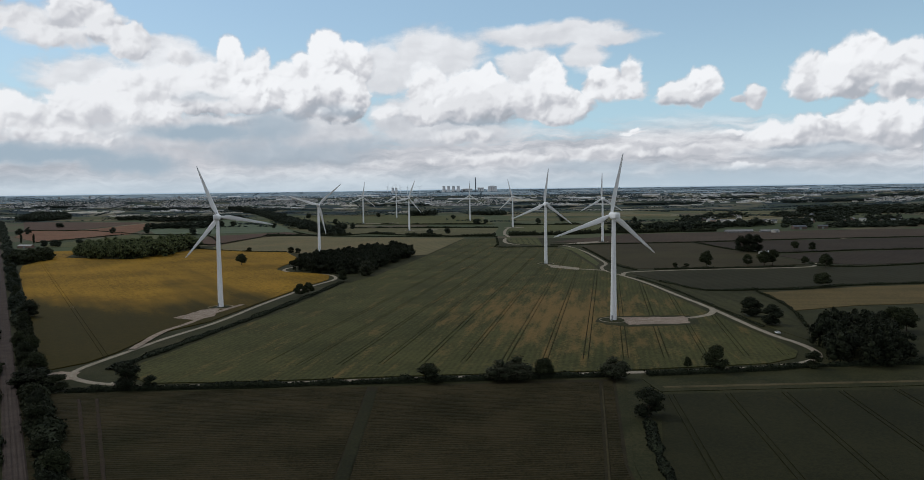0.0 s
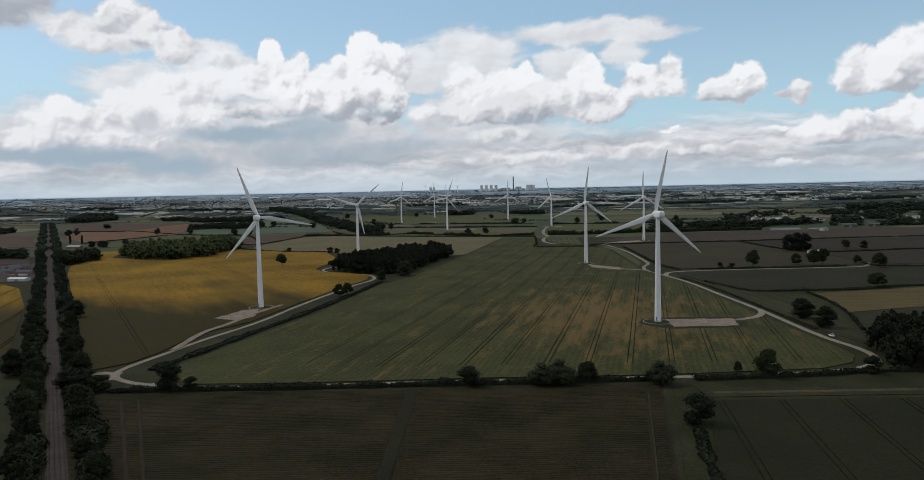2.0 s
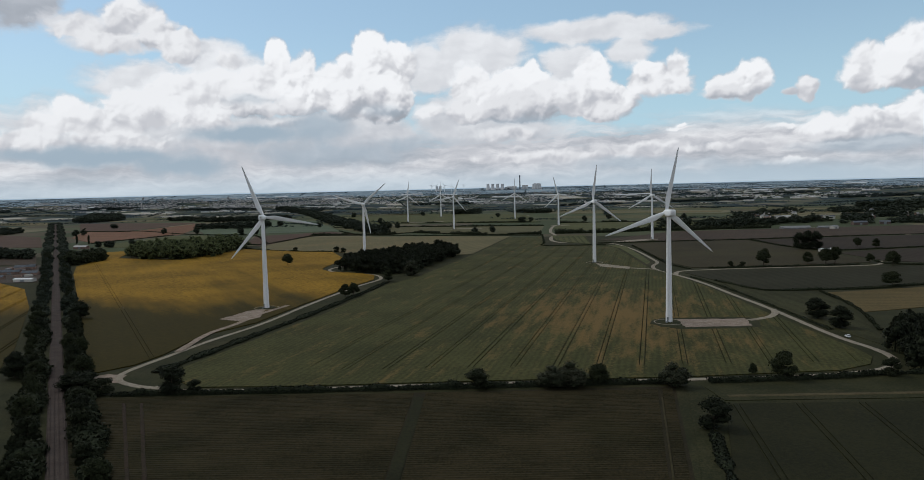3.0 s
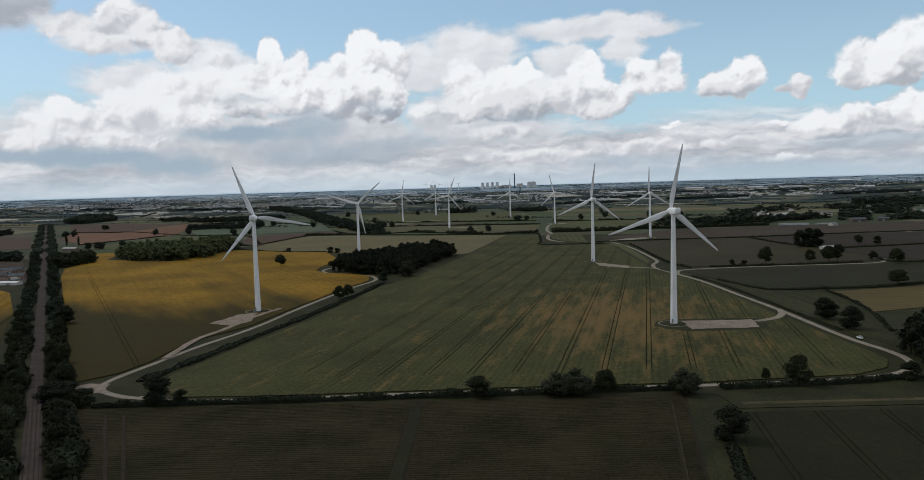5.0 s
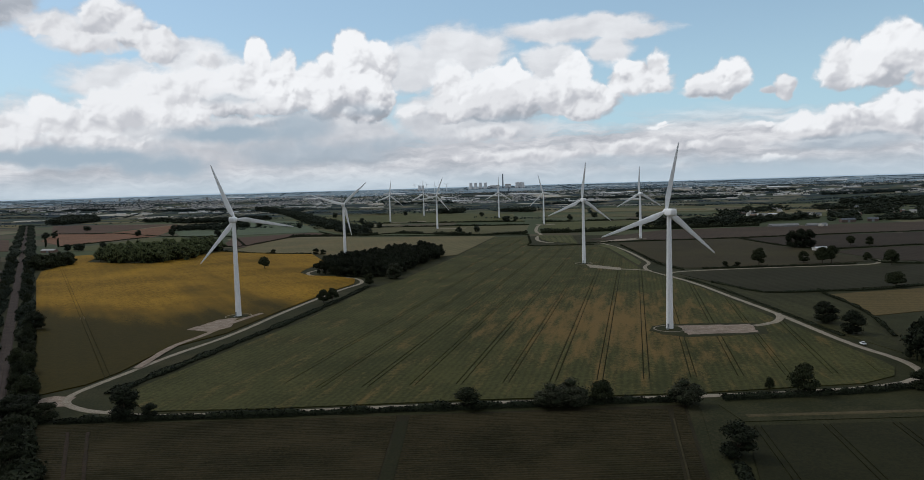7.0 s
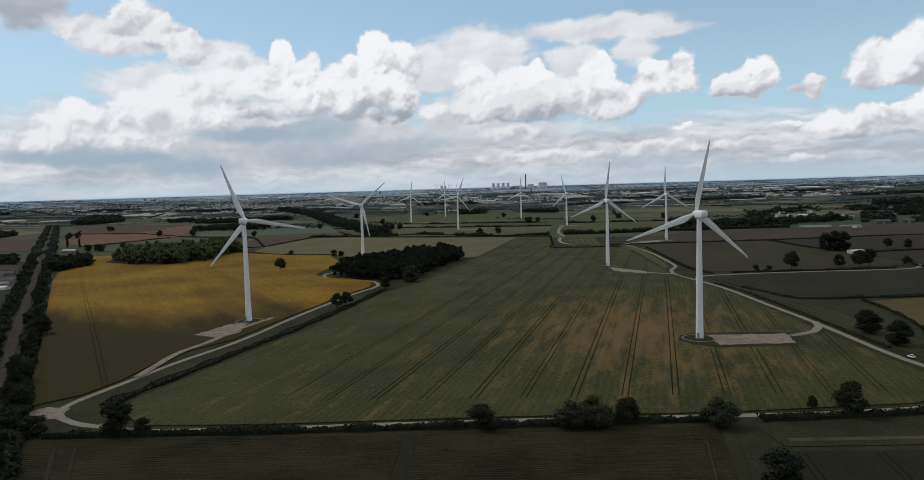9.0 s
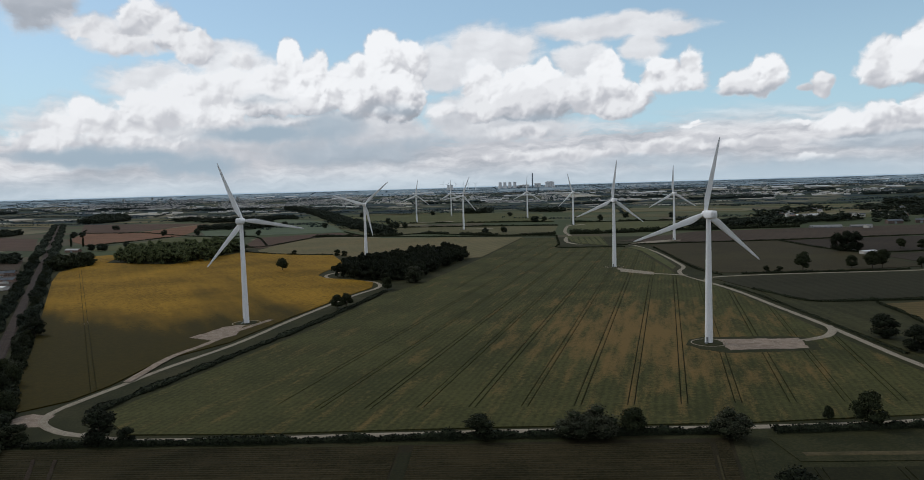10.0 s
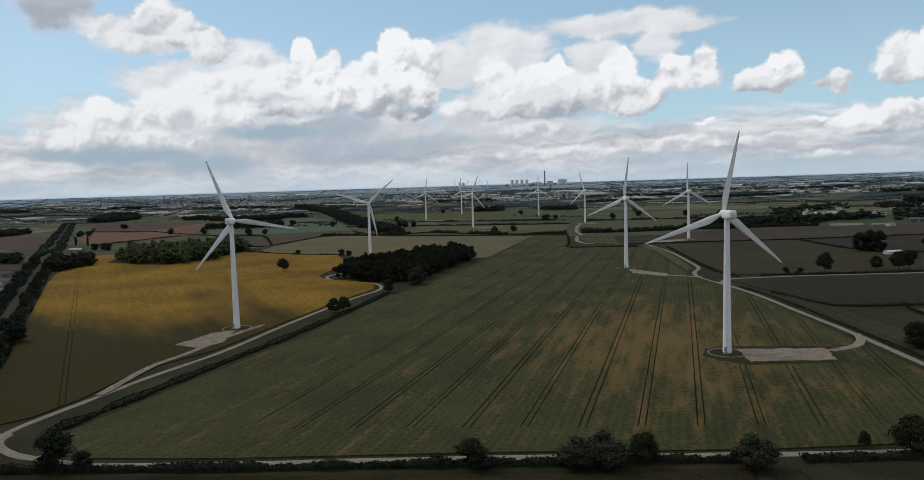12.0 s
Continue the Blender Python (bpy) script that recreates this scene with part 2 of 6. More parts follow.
# ---- materials ----
def material(name, low, high, scale=0.05, rough=0.9, fine=1.2, bump=0.0, metal=0.0, third=None, island=0.0, stripes=None, patch=0.5, pscale=0.0, spot=None):
    """Two tones mixed by large and fine noise in metres; third: a rarer tone in patches; island: brightness spread
    piece by piece;
    stripes: (spacing in metres, direction in degrees, strength) of drilled rows; spot: (x, y, half width, half length,
    strength) of ground where the third tone gathers: brown crop in wheat, painted cloud shade in barley."""
    mt = bpy.data.materials.new(name)
    mt.use_nodes = True
    N, Lk = mt.node_tree.nodes, mt.node_tree.links
    bsdf = N["Principled BSDF"]
    bsdf.inputs["Roughness"].default_value, bsdf.inputs["Metallic"].default_value = rough, metal
    bsdf.inputs["Specular IOR Level"].default_value = 0.06 if rough >= 0.7 else 0.5
    place = N.new("ShaderNodeNewGeometry")

    def noise_of(s, detail=5.0, r=0.6, vec=None):
        n = N.new("ShaderNodeTexNoise")
        n.inputs["Scale"].default_value, n.inputs["Detail"].default_value, n.inputs["Roughness"].default_value = s, detail, r
        Lk.new(vec or place.outputs["Position"], n.inputs["Vector"])
        return n.outputs["Fac"]

    def m(op, a, b):
        n = N.new("ShaderNodeMath")
        n.operation = op
        for sock, v in zip(n.inputs, (a, b)):
            if isinstance(v, bpy.types.NodeSocket):
                Lk.new(v, sock)
            else:
                sock.default_value = v
        return n.outputs[0]

    def ramp(x, lo, hi):
        n = N.new("ShaderNodeMapRange")
        Lk.new(x, n.inputs["Value"])
        n.inputs["From Min"].default_value, n.inputs["From Max"].default_value = lo, hi
        return n.outputs["Result"]

    def mix(f, a, b):
        n = N.new("ShaderNodeMix")
        n.data_type = "RGBA"
        for sock, v in zip((n.inputs["Factor"], n.inputs[6], n.inputs[7]), (f, a, b)):
            if isinstance(v, bpy.types.NodeSocket):
                Lk.new(v, sock)
            else:
                sock.default_value = v if isinstance(v, float) else (*v, 1)
        return n.outputs[2]

    grain = noise_of(fine, 4.0)
    speck = noise_of(fine * 3.3, 2.0)
    fac = m("ADD", noise_of(scale), m("ADD", m("MULTIPLY", m("SUBTRACT", grain, 0.5), 1.1), m("MULTIPLY", m("SUBTRACT", speck, 0.5), 0.9)))
    if stripes:
        gap, turn, strength = stripes
        vm = N.new("ShaderNodeVectorMath")
        vm.operation = "DOT_PRODUCT"
        Lk.new(place.outputs["Position"], vm.inputs[0])
        vm.inputs[1].default_value = (math.cos(radians(turn)), math.sin(radians(turn)), 0)
        wob = m("ADD", vm.outputs["Value"], m("MULTIPLY", noise_of(0.02, 2.0), 1.5))
        wave = m("SINE", m("MULTIPLY", wob, 2 * math.pi / gap), 0.0)
        fac = m("ADD", fac, m("MULTIPLY", wave, strength))
    col = mix(ramp(fac, 0.3, 0.7), low, high)
    if third:
        where = None
        if stripes:
            comb = N.new("ShaderNodeCombineXYZ")
            for axis, turn, squeeze in ((0, stripes[1], 1.0), (1, stripes[1] + 90, 0.16)):
                d = N.new("ShaderNodeVectorMath")
                d.operation = "DOT_PRODUCT"
                Lk.new(place.outputs["Position"], d.inputs[0])
                d.inputs[1].default_value = (squeeze * math.cos(radians(turn)), squeeze * math.sin(radians(turn)), 0)
                Lk.new(d.outputs["Value"], comb.inputs[axis])
            where = comb.outputs[0]
        amount = m("ADD", noise_of(pscale or scale * 0.35, 4.0, 0.6, where), m("ADD", m("MULTIPLY", m("SUBTRACT", grain, 0.5), 0.3), m("MULTIPLY", m("SUBTRACT", speck, 0.5), 0.35)))
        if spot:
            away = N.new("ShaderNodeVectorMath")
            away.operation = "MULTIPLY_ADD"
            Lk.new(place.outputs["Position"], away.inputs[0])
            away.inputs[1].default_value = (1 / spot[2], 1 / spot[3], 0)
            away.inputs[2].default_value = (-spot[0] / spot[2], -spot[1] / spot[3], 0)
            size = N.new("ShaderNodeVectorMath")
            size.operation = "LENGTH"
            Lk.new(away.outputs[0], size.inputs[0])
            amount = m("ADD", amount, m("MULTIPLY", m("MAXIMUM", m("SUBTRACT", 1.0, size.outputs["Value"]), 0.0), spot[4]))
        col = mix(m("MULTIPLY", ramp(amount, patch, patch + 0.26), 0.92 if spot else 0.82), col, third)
    if island:
        n = N.new("ShaderNodeHueSaturation")
        Lk.new(m("ADD", m("MULTIPLY", place.outputs["Random Per Island"], island), 1.0 - island / 2), n.inputs["Value"])
        Lk.new(col, n.inputs["Color"])
        col = n.outputs[0]
    Lk.new(col, bsdf.inputs["Base Color"])
    if bump:
        b = N.new("ShaderNodeBump")
        b.inputs["Strength"].default_value, b.inputs["Distance"].default_value = 0.6, bump
        Lk.new(grain, b.inputs["Height"])
        Lk.new(b.outputs[0], bsdf.inputs["Normal"])
    return mt


def patchwork():
    """Distant farmland: irregular parcels of grass, corn and plough, each of its own tone."""
    mt = material("farmland", (0.042, 0.052, 0.024), (0.068, 0.078, 0.038), 0.01, fine=0.25)
    N, Lk = mt.node_tree.nodes, mt.node_tree.links
    bsdf, place = N["Principled BSDF"], N.new("ShaderNodeNewGeometry")
    vor = N.new("ShaderNodeTexVoronoi")
    vor.inputs["Scale"].default_value = 0.0052
    vor.distance = "CHEBYCHEV"
    Lk.new(place.outputs["Position"], vor.inputs["Vector"])
    ramp = N.new("ShaderNodeValToRGB")
    ramp.color_ramp.interpolation = "CONSTANT"
    tones = [(0.0, (0.045, 0.058, 0.030)), (0.26, (0.075, 0.082, 0.046)), (0.42, (0.13, 0.11, 0.07)), (0.56, (0.042, 0.052, 0.030)),
             (0.72, (0.085, 0.066, 0.048)), (0.84, (0.18, 0.155, 0.10)), (0.92, (0.055, 0.07, 0.034))]
    while len(ramp.color_ramp.elements) < len(tones):
        ramp.color_ramp.elements.new(0.5)
    for e, (p, c) in zip(ramp.color_ramp.elements, tones):
        e.position, e.color = p, (*c, 1)
    sep = N.new("ShaderNodeSeparateColor")
    Lk.new(vor.outputs["Color"], sep.inputs[0])
    Lk.new(sep.outputs[0], ramp.inputs[0])
    mx = N.new("ShaderNodeMix")
    mx.data_type = "RGBA"
    mx.inputs["Factor"].default_value = 0.65
    old = bsdf.inputs["Base Color"].links[0].from_socket
    Lk.new(old, mx.inputs[6])
    Lk.new(ramp.outputs[0], mx.inputs[7])
    Lk.new(mx.outputs[2], bsdf.inputs["Base Color"])
    return mt


def far_patchwork():
    """The plain towards the horizon: small pale and dark parcels, parted by dark lines of trees; haze is put into their
    bluish tones.
    """
    mt = bpy.data.materials.new("hazed_far_plain")
    mt.use_nodes = True
    N, Lk = mt.node_tree.nodes, mt.node_tree.links
    bsdf, place = N["Principled BSDF"], N.new("ShaderNodeNewGeometry")
    bsdf.inputs["Roughness"].default_value, bsdf.inputs["Specular IOR Level"].default_value = 1.0, 0.05
    warp = N.new("ShaderNodeTexNoise")
    warp.inputs["Scale"].default_value = 0.004
    Lk.new(place.outputs["Position"], warp.inputs["Vector"])
    mixv = N.new("ShaderNodeVectorMath")
    mixv.operation = "MULTIPLY_ADD"
    Lk.new(warp.outputs["Color"], mixv.inputs[0])
    mixv.inputs[1].default_value = (120, 120, 0)
    Lk.new(place.outputs["Position"], mixv.inputs[2])
    cells = []
    for feature in ("F1", "DISTANCE_TO_EDGE"):
        vor = N.new("ShaderNodeTexVoronoi")
        vor.feature = feature
        vor.inputs["Scale"].default_value = 0.0095
        Lk.new(mixv.outputs[0], vor.inputs["Vector"])
        cells.append(vor)
    sep = N.new("ShaderNodeSeparateColor")
    Lk.new(cells[0].outputs["Color"], sep.inputs[0])
    ramp = N.new("ShaderNodeValToRGB")
    ramp.color_ramp.interpolation = "CONSTANT"
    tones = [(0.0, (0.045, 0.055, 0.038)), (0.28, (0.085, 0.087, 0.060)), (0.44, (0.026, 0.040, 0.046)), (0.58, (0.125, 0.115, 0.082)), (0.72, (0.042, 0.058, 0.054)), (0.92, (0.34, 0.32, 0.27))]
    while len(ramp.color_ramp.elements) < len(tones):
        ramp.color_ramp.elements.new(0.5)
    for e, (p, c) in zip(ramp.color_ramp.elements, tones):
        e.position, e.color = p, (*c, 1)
    Lk.new(sep.outputs[0], ramp.inputs[0])
    line = N.new("ShaderNodeMapRange")
    Lk.new(cells[1].outputs["Distance"], line.inputs["Value"])
    line.inputs["From Min"].default_value, line.inputs["From Max"].default_value = 0.05, 0.11
    broken = N.new("ShaderNodeTexNoise")
    broken.inputs["Scale"].default_value, broken.inputs["Detail"].default_value = 0.012, 5.0
    Lk.new(place.outputs["Position"], broken.inputs["Vector"])
    keep = N.new("ShaderNodeMapRange")
    Lk.new(broken.outputs["Fac"], keep.inputs["Value"])
    keep.inputs["From Min"].default_value, keep.inputs["From Max"].default_value = 0.44, 0.52
    top = N.new("ShaderNodeMath")
    top.operation = "MAXIMUM"
    Lk.new(line.outputs[0], top.inputs[0])
    Lk.new(keep.outputs[0], top.inputs[1])
    mx = N.new("ShaderNodeMix")
    mx.data_type = "RGBA"
    Lk.new(top.outputs[0], mx.inputs["Factor"])
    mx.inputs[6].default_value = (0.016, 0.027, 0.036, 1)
    Lk.new(ramp.outputs[0], mx.inputs[7])
    Lk.new(mx.outputs[2], bsdf.inputs["Base Color"])
    return mt


M_LAND, M_FARPLAIN = patchwork(), far_patchwork()
M_VERGE = material("verge_grass", (0.018, 0.020, 0.009), (0.036, 0.036, 0.016), 0.05, fine=0.9, third=(0.060, 0.050, 0.027), patch=0.54)
# wheat: the brown patch is crop; foreground shade is mixed into the green
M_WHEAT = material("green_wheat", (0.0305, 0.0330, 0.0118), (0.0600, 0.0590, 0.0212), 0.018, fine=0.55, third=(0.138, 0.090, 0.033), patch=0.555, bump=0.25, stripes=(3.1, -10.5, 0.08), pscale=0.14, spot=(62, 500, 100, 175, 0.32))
# barley: the dark spot at the near end is cloud shade put into colour
M_BARLEY = material("ripe_barley_cloud_shade", (0.1100, 0.0640, 0.0060), (0.2650, 0.1500, 0.0145), 0.010, fine=0.35, third=(0.0200, 0.0195, 0.0045), patch=0.52, bump=0.2, pscale=0.014, spot=(-280, 335, 330, 300, 0.95), stripes=(9.0, 33.0, 0.02))
M_GOLD = material("golden_corn", (0.066, 0.052, 0.022), (0.108, 0.080, 0.034), 0.02, fine=0.5, third=(0.130, 0.088, 0.040), patch=0.54, stripes=(7.0, 85.0, 0.14))
M_ROUGH = material("rough_dry_grass", (0.050, 0.042, 0.022), (0.092, 0.074, 0.040), 0.08, fine=0.9, third=(0.030, 0.031, 0.015), patch=0.5, pscale=0.12)
M_TAN = material("pale_corn", (0.092, 0.086, 0.044), (0.136, 0.112, 0.058), 0.015, fine=0.4, third=(0.184, 0.115, 0.053), patch=0.56, stripes=(14.0, -25.0, 0.12))
# dark crop and soil, darkened further: foreground shade put into both base colours
M_ROWS = material("shaded_row_crop", (0.0170, 0.0160, 0.0074), (0.0450, 0.0365, 0.0185), 0.03, fine=1.4, third=(0.0202, 0.0230, 0.0085), patch=0.56, bump=0.1)
M_SOIL = material("shaded_brown_soil", (0.0167, 0.0147, 0.0081), (0.0309, 0.0255, 0.0138), 0.1, fine=1.5, bump=0.1)
M_RUT = material("rutted_earth", (0.022, 0.0160, 0.0110), (0.040, 0.0285, 0.0200), 0.2, fine=1.6, bump=0.08, third=(0.022, 0.022, 0.011), patch=0.52)
# a dark crop whose base colour also holds the foreground shade
M_DARKCROP = material("shaded_dark_crop", (0.0135, 0.0142, 0.007), (0.0245, 0.0242, 0.0105), 0.02, fine=0.9, third=(0.060, 0.046, 0.021), patch=0.56, bump=0.1)
M_PLOUGH = material("ploughed_earth", (0.058, 0.037, 0.027), (0.088, 0.056, 0.040), 0.02, fine=0.4, stripes=(9.0, 70.0, 0.1))
M_CLAY = material("orange_stubble", (0.112, 0.060, 0.036), (0.165, 0.088, 0.053), 0.015, fine=0.3, stripes=(12.0, 60.0, 0.12))
M_DUSK = material("dusky_crop", (0.0195, 0.0190, 0.0100), (0.0310, 0.0290, 0.0155), 0.014, fine=0.35, stripes=(10.0, 5.0, 0.1))
M_PEAT = material("peat_field", (0.0250, 0.0195, 0.0142), (0.0400, 0.0305, 0.0215), 0.012, fine=0.35, stripes=(11.0, 8.0, 0.12))
M_UMBER = material("umber_field", (0.0420, 0.0310, 0.0228), (0.0640, 0.0470, 0.0335), 0.012, fine=0.35, stripes=(11.0, 8.0, 0.12))
M_GREY = material("grey_brown_crop", (0.0300, 0.0255, 0.0135), (0.0480, 0.0395, 0.0205), 0.014, fine=0.35, stripes=(10.0, 80.0, 0.1), third=(0.0451, 0.0410, 0.0176), patch=0.5, pscale=0.006)
M_OLIVE = material("olive_crop", (0.067, 0.065, 0.032), (0.103, 0.094, 0.048), 0.014, fine=0.35, stripes=(10.0, 80.0, 0.1))
M_DEEP = material("deep_green_crop", (0.0225, 0.0235, 0.0105), (0.0400, 0.0390, 0.0165), 0.014, fine=0.35, stripes=(10.0, 5.0, 0.1), third=(0.062, 0.060, 0.026), patch=0.56, pscale=0.03)
M_MEADOW = material("meadow", (0.052, 0.058, 0.023), (0.085, 0.085, 0.036), 0.02, fine=0.4, third=(0.113, 0.091, 0.044), patch=0.58)
M_BLUEGREEN = material("blue_green_crop", (0.062, 0.082, 0.052), (0.092, 0.112, 0.070), 0.012, fine=0.3)
M_STONE = material("limestone_track", (0.160, 0.136, 0.102), (0.320, 0.280, 0.222), 0.12, fine=1.6, third=(0.085, 0.076, 0.050), patch=0.52, pscale=0.12, bump=0.08)
M_PAD = material("hardstanding_gravel", (0.15, 0.115, 0.088), (0.27, 0.215, 0.17), 0.2, fine=1.8, third=(0.38, 0.34, 0.285), patch=0.56, bump=0.1, pscale=0.3)
M_YARD = material("yard_earth", (0.040, 0.032, 0.027), (0.085, 0.068, 0.056), 0.12, fine=0.8, third=(0.022, 0.023, 0.016), patch=0.5, pscale=0.08)
M_BALLAST = material("rail_ballast", (0.041, 0.032, 0.028), (0.074, 0.058, 0.050), 0.15, fine=2.0, bump=0.1)
M_RAIL = material("rail_steel", (0.030, 0.022, 0.019), (0.050, 0.038, 0.033), 0.4, rough=0.75)
M_WHITE = material("turbine_paint", (0.80, 0.81, 0.815), (0.87, 0.875, 0.88), 0.08, rough=0.42, fine=0.7)
M_DOOR = material("door_steel", (0.16, 0.18, 0.19), (0.24, 0.26, 0.27), 0.8, rough=0.5)
M_CONCRETE = material("concrete", (0.30, 0.29, 0.27), (0.42, 0.41, 0.38), 0.3, fine=2.0)
M_BARK = material("bark", (0.035, 0.028, 0.02), (0.07, 0.056, 0.042), 0.6, fine=3.0)
M_LEAF = material("oak_leaf", (0.018, 0.023, 0.011), (0.037, 0.043, 0.020), 0.15, rough=0.7, island=0.55)
M_LEAFB = material("hedge_leaf", (0.014, 0.018, 0.010), (0.030, 0.034, 0.018), 0.12, rough=0.75, island=0.5)
M_WILLOW = material("willow_leaf", (0.030, 0.034, 0.021), (0.058, 0.060, 0.038), 0.2, rough=0.7, island=0.6)
M_ASH = material("ash_leaf", (0.062, 0.078, 0.034), (0.126, 0.144, 0.062), 0.12, rough=0.7, island=0.6)
# far growth: haze put into a bluer leaf colour
M_FARLEAF = material("hazed_far_foliage", (0.022, 0.034, 0.033), (0.042, 0.058, 0.056), 0.02, rough=0.9, island=0.5)
# solid fill inside boughs and hedges, its dull tone standing for inner shade
M_CORE = material("inner_shade_fill", (0.016, 0.021, 0.012), (0.031, 0.037, 0.020), 0.4, rough=0.9)
M_DIM = material("dark_wood_leaf", (0.011, 0.014, 0.009), (0.024, 0.028, 0.017), 0.12, rough=0.8, island=0.5)
# paler copy of the wood leaf, with haze and sunlight in its colour
M_MIDLEAF = material("haze_sunlit_leaf", (0.024, 0.032, 0.024), (0.047, 0.056, 0.040), 0.1, rough=0.85, island=0.5)


# ---- building helpers ----
def rise(x, y):
    """Height of the land: level round the turbines, bent up towards the far rim to meet the camera's horizon."""
    s = max(0.0, (math.hypot(x, y - 60) - 2600) / 2250)
    return 82 * s ** 1.6


def part(name, bm, mat, parent=None, label=""):
    me = bpy.data.meshes.new(name)
    bm.to_mesh(me)
    bm.free()
    me.materials.append(mat)
    ob = new(name, me)
    ob.parent = parent
    return tagged(ob, label)


def mesh(name, verts, faces, mat, smooth=False):
    me = bpy.data.meshes.new(name)
    me.from_pydata(verts, [], faces)
    me.materials.append(mat)
    if smooth:
        me.shade_smooth()
    return me


def quads(name, corners, mat, extra=(), extra_mat=None):
    """A mesh of loose quads from an array (n, 4, 3); extra: more (verts, faces) joined to it, with the same material."""
    n = len(corners)
    verts, faces = [corners.reshape(-1, 3)], [np.arange(4 * n).reshape(-1, 4)]
    base = 4 * n
    for v, f in extra:
        verts.append(np.asarray(v, float))
        faces.append(np.asarray(f) + base)
        base += len(v)
    v, f = np.concatenate(verts), np.concatenate(faces)
    me = bpy.data.meshes.new(name)
    me.vertices.add(len(v))
    me.vertices.foreach_set("co", v.ravel().astype(np.float32))
    me.loops.add(f.size)
    me.loops.foreach_set("vertex_index", f.ravel().astype(np.int32))
    me.polygons.add(len(f))
    me.polygons.foreach_set("loop_start", np.arange(0, f.size, 4, dtype=np.int32))
    me.update(calc_edges=True)
    me.materials.append(mat)
    if extra_mat:
        me.materials.append(extra_mat)
        me.polygons.foreach_set("material_index", (np.arange(len(f)) >= n).astype(np.int32))
    return me


def leaves(rng, centres, size, out=None):
    """A quad of foliage at each centre, turned at random, or roughly along the directions out."""
    n = len(centres)
    a = rng.normal(size=(n, 3))
    if out is not None:
        a = a * 0.75 + out
    a /= np.linalg.norm(a, axis=1)[:, None]
    b = np.cross(a, rng.normal(size=(n, 3)))
    b /= np.linalg.norm(b, axis=1)[:, None]
    c = np.cross(a, b)
    s = (size * rng.uniform(0.6, 1.35, n))[:, None]
    b, c = b * s, c * s * rng.uniform(0.6, 1.0, n)[:, None]
    return np.stack([centres - b - 0.4 * c, centres + 0.3 * b - c, centres + b + 0.5 * c, centres - 0.4 * b + c], 1)


def crown(rng, count, size, lobes=14, flat=0.8, low=0.22):
    """Leaf quads of a broad crown one metre high and one wide, standing on z = 0, made of uneven boughs."""
    place, push = [], []
    cs = []
    for k in range(lobes):
        h = rng.uniform(0, 1)
        r = 0.33 * math.sqrt(max(0.05, 1 - (2 * h - 0.9) ** 2)) * rng.uniform(0.55, 1.05)
        t = 2.4 * k + rng.uniform(-0.5, 0.5)
        cs.append((r * math.cos(t), r * math.sin(t), low + 0.10 + (0.80 - low) * h, rng.uniform(0.13, 0.21)))
    for x, y, z, r in cs:
        d = rng.normal(size=(count // lobes, 3))
        d /= np.linalg.norm(d, axis=1)[:, None]
        d[:, 2] = np.where(d[:, 2] < -0.5, -d[:, 2], d[:, 2])
        rad = r * rng.uniform(0.66, 1.22, len(d))[:, None]
        place.append(np.array([x, y, z]) + d * rad * np.array([1.1, 1.1, flat]))
        push.append(d)
    return leaves(rng, np.concatenate(place), size, np.concatenate(push)), [lump(x, y, z, r * 0.74, flat) for x, y, z, r in cs]


def lump(x, y, z, r, flat, sides=7):
    """A rough ball that fills the inside of a bough."""
    v, f = [], []
    for h, w in ((-0.95, 0.3), (-0.5, 0.86), (0.1, 1.0), (0.6, 0.8), (0.97, 0.25)):
        for k in range(sides):
            t = 2 * math.pi * k / sides + h
            g = r * (1 + 0.22 * noise.noise(Vector((x * 40 + math.cos(t) * 2, y * 40 + math.sin(t) * 2, z * 40 + h * 2))))
            v.append((x + 1.1 * w * g * math.cos(t), y + 1.1 * w * g * math.sin(t), z + h * r * flat))
    for j in range(4):
        f += [(j * sides + k, j * sides + (k + 1) % sides, (j + 1) * sides + (k + 1) % sides, (j + 1) * sides + k) for k in range(sides)]
    return np.array(v), np.array(f)


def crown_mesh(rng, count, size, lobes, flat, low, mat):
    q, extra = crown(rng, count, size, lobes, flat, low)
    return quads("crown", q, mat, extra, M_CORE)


def tube(path, radii, sides=6):
    v, f = [], []
    for (x, y, z), r in zip(path, radii):
        v += [(x + r * math.cos(2 * math.pi * k / sides), y + r * math.sin(2 * math.pi * k / sides), z) for k in range(sides)]
    for j in range(len(path) - 1):
        f += [(j * sides + k, j * sides + (k + 1) % sides, (j + 1) * sides + (k + 1) % sides, (j + 1) * sides + k) for k in range(sides)]
    return v, f


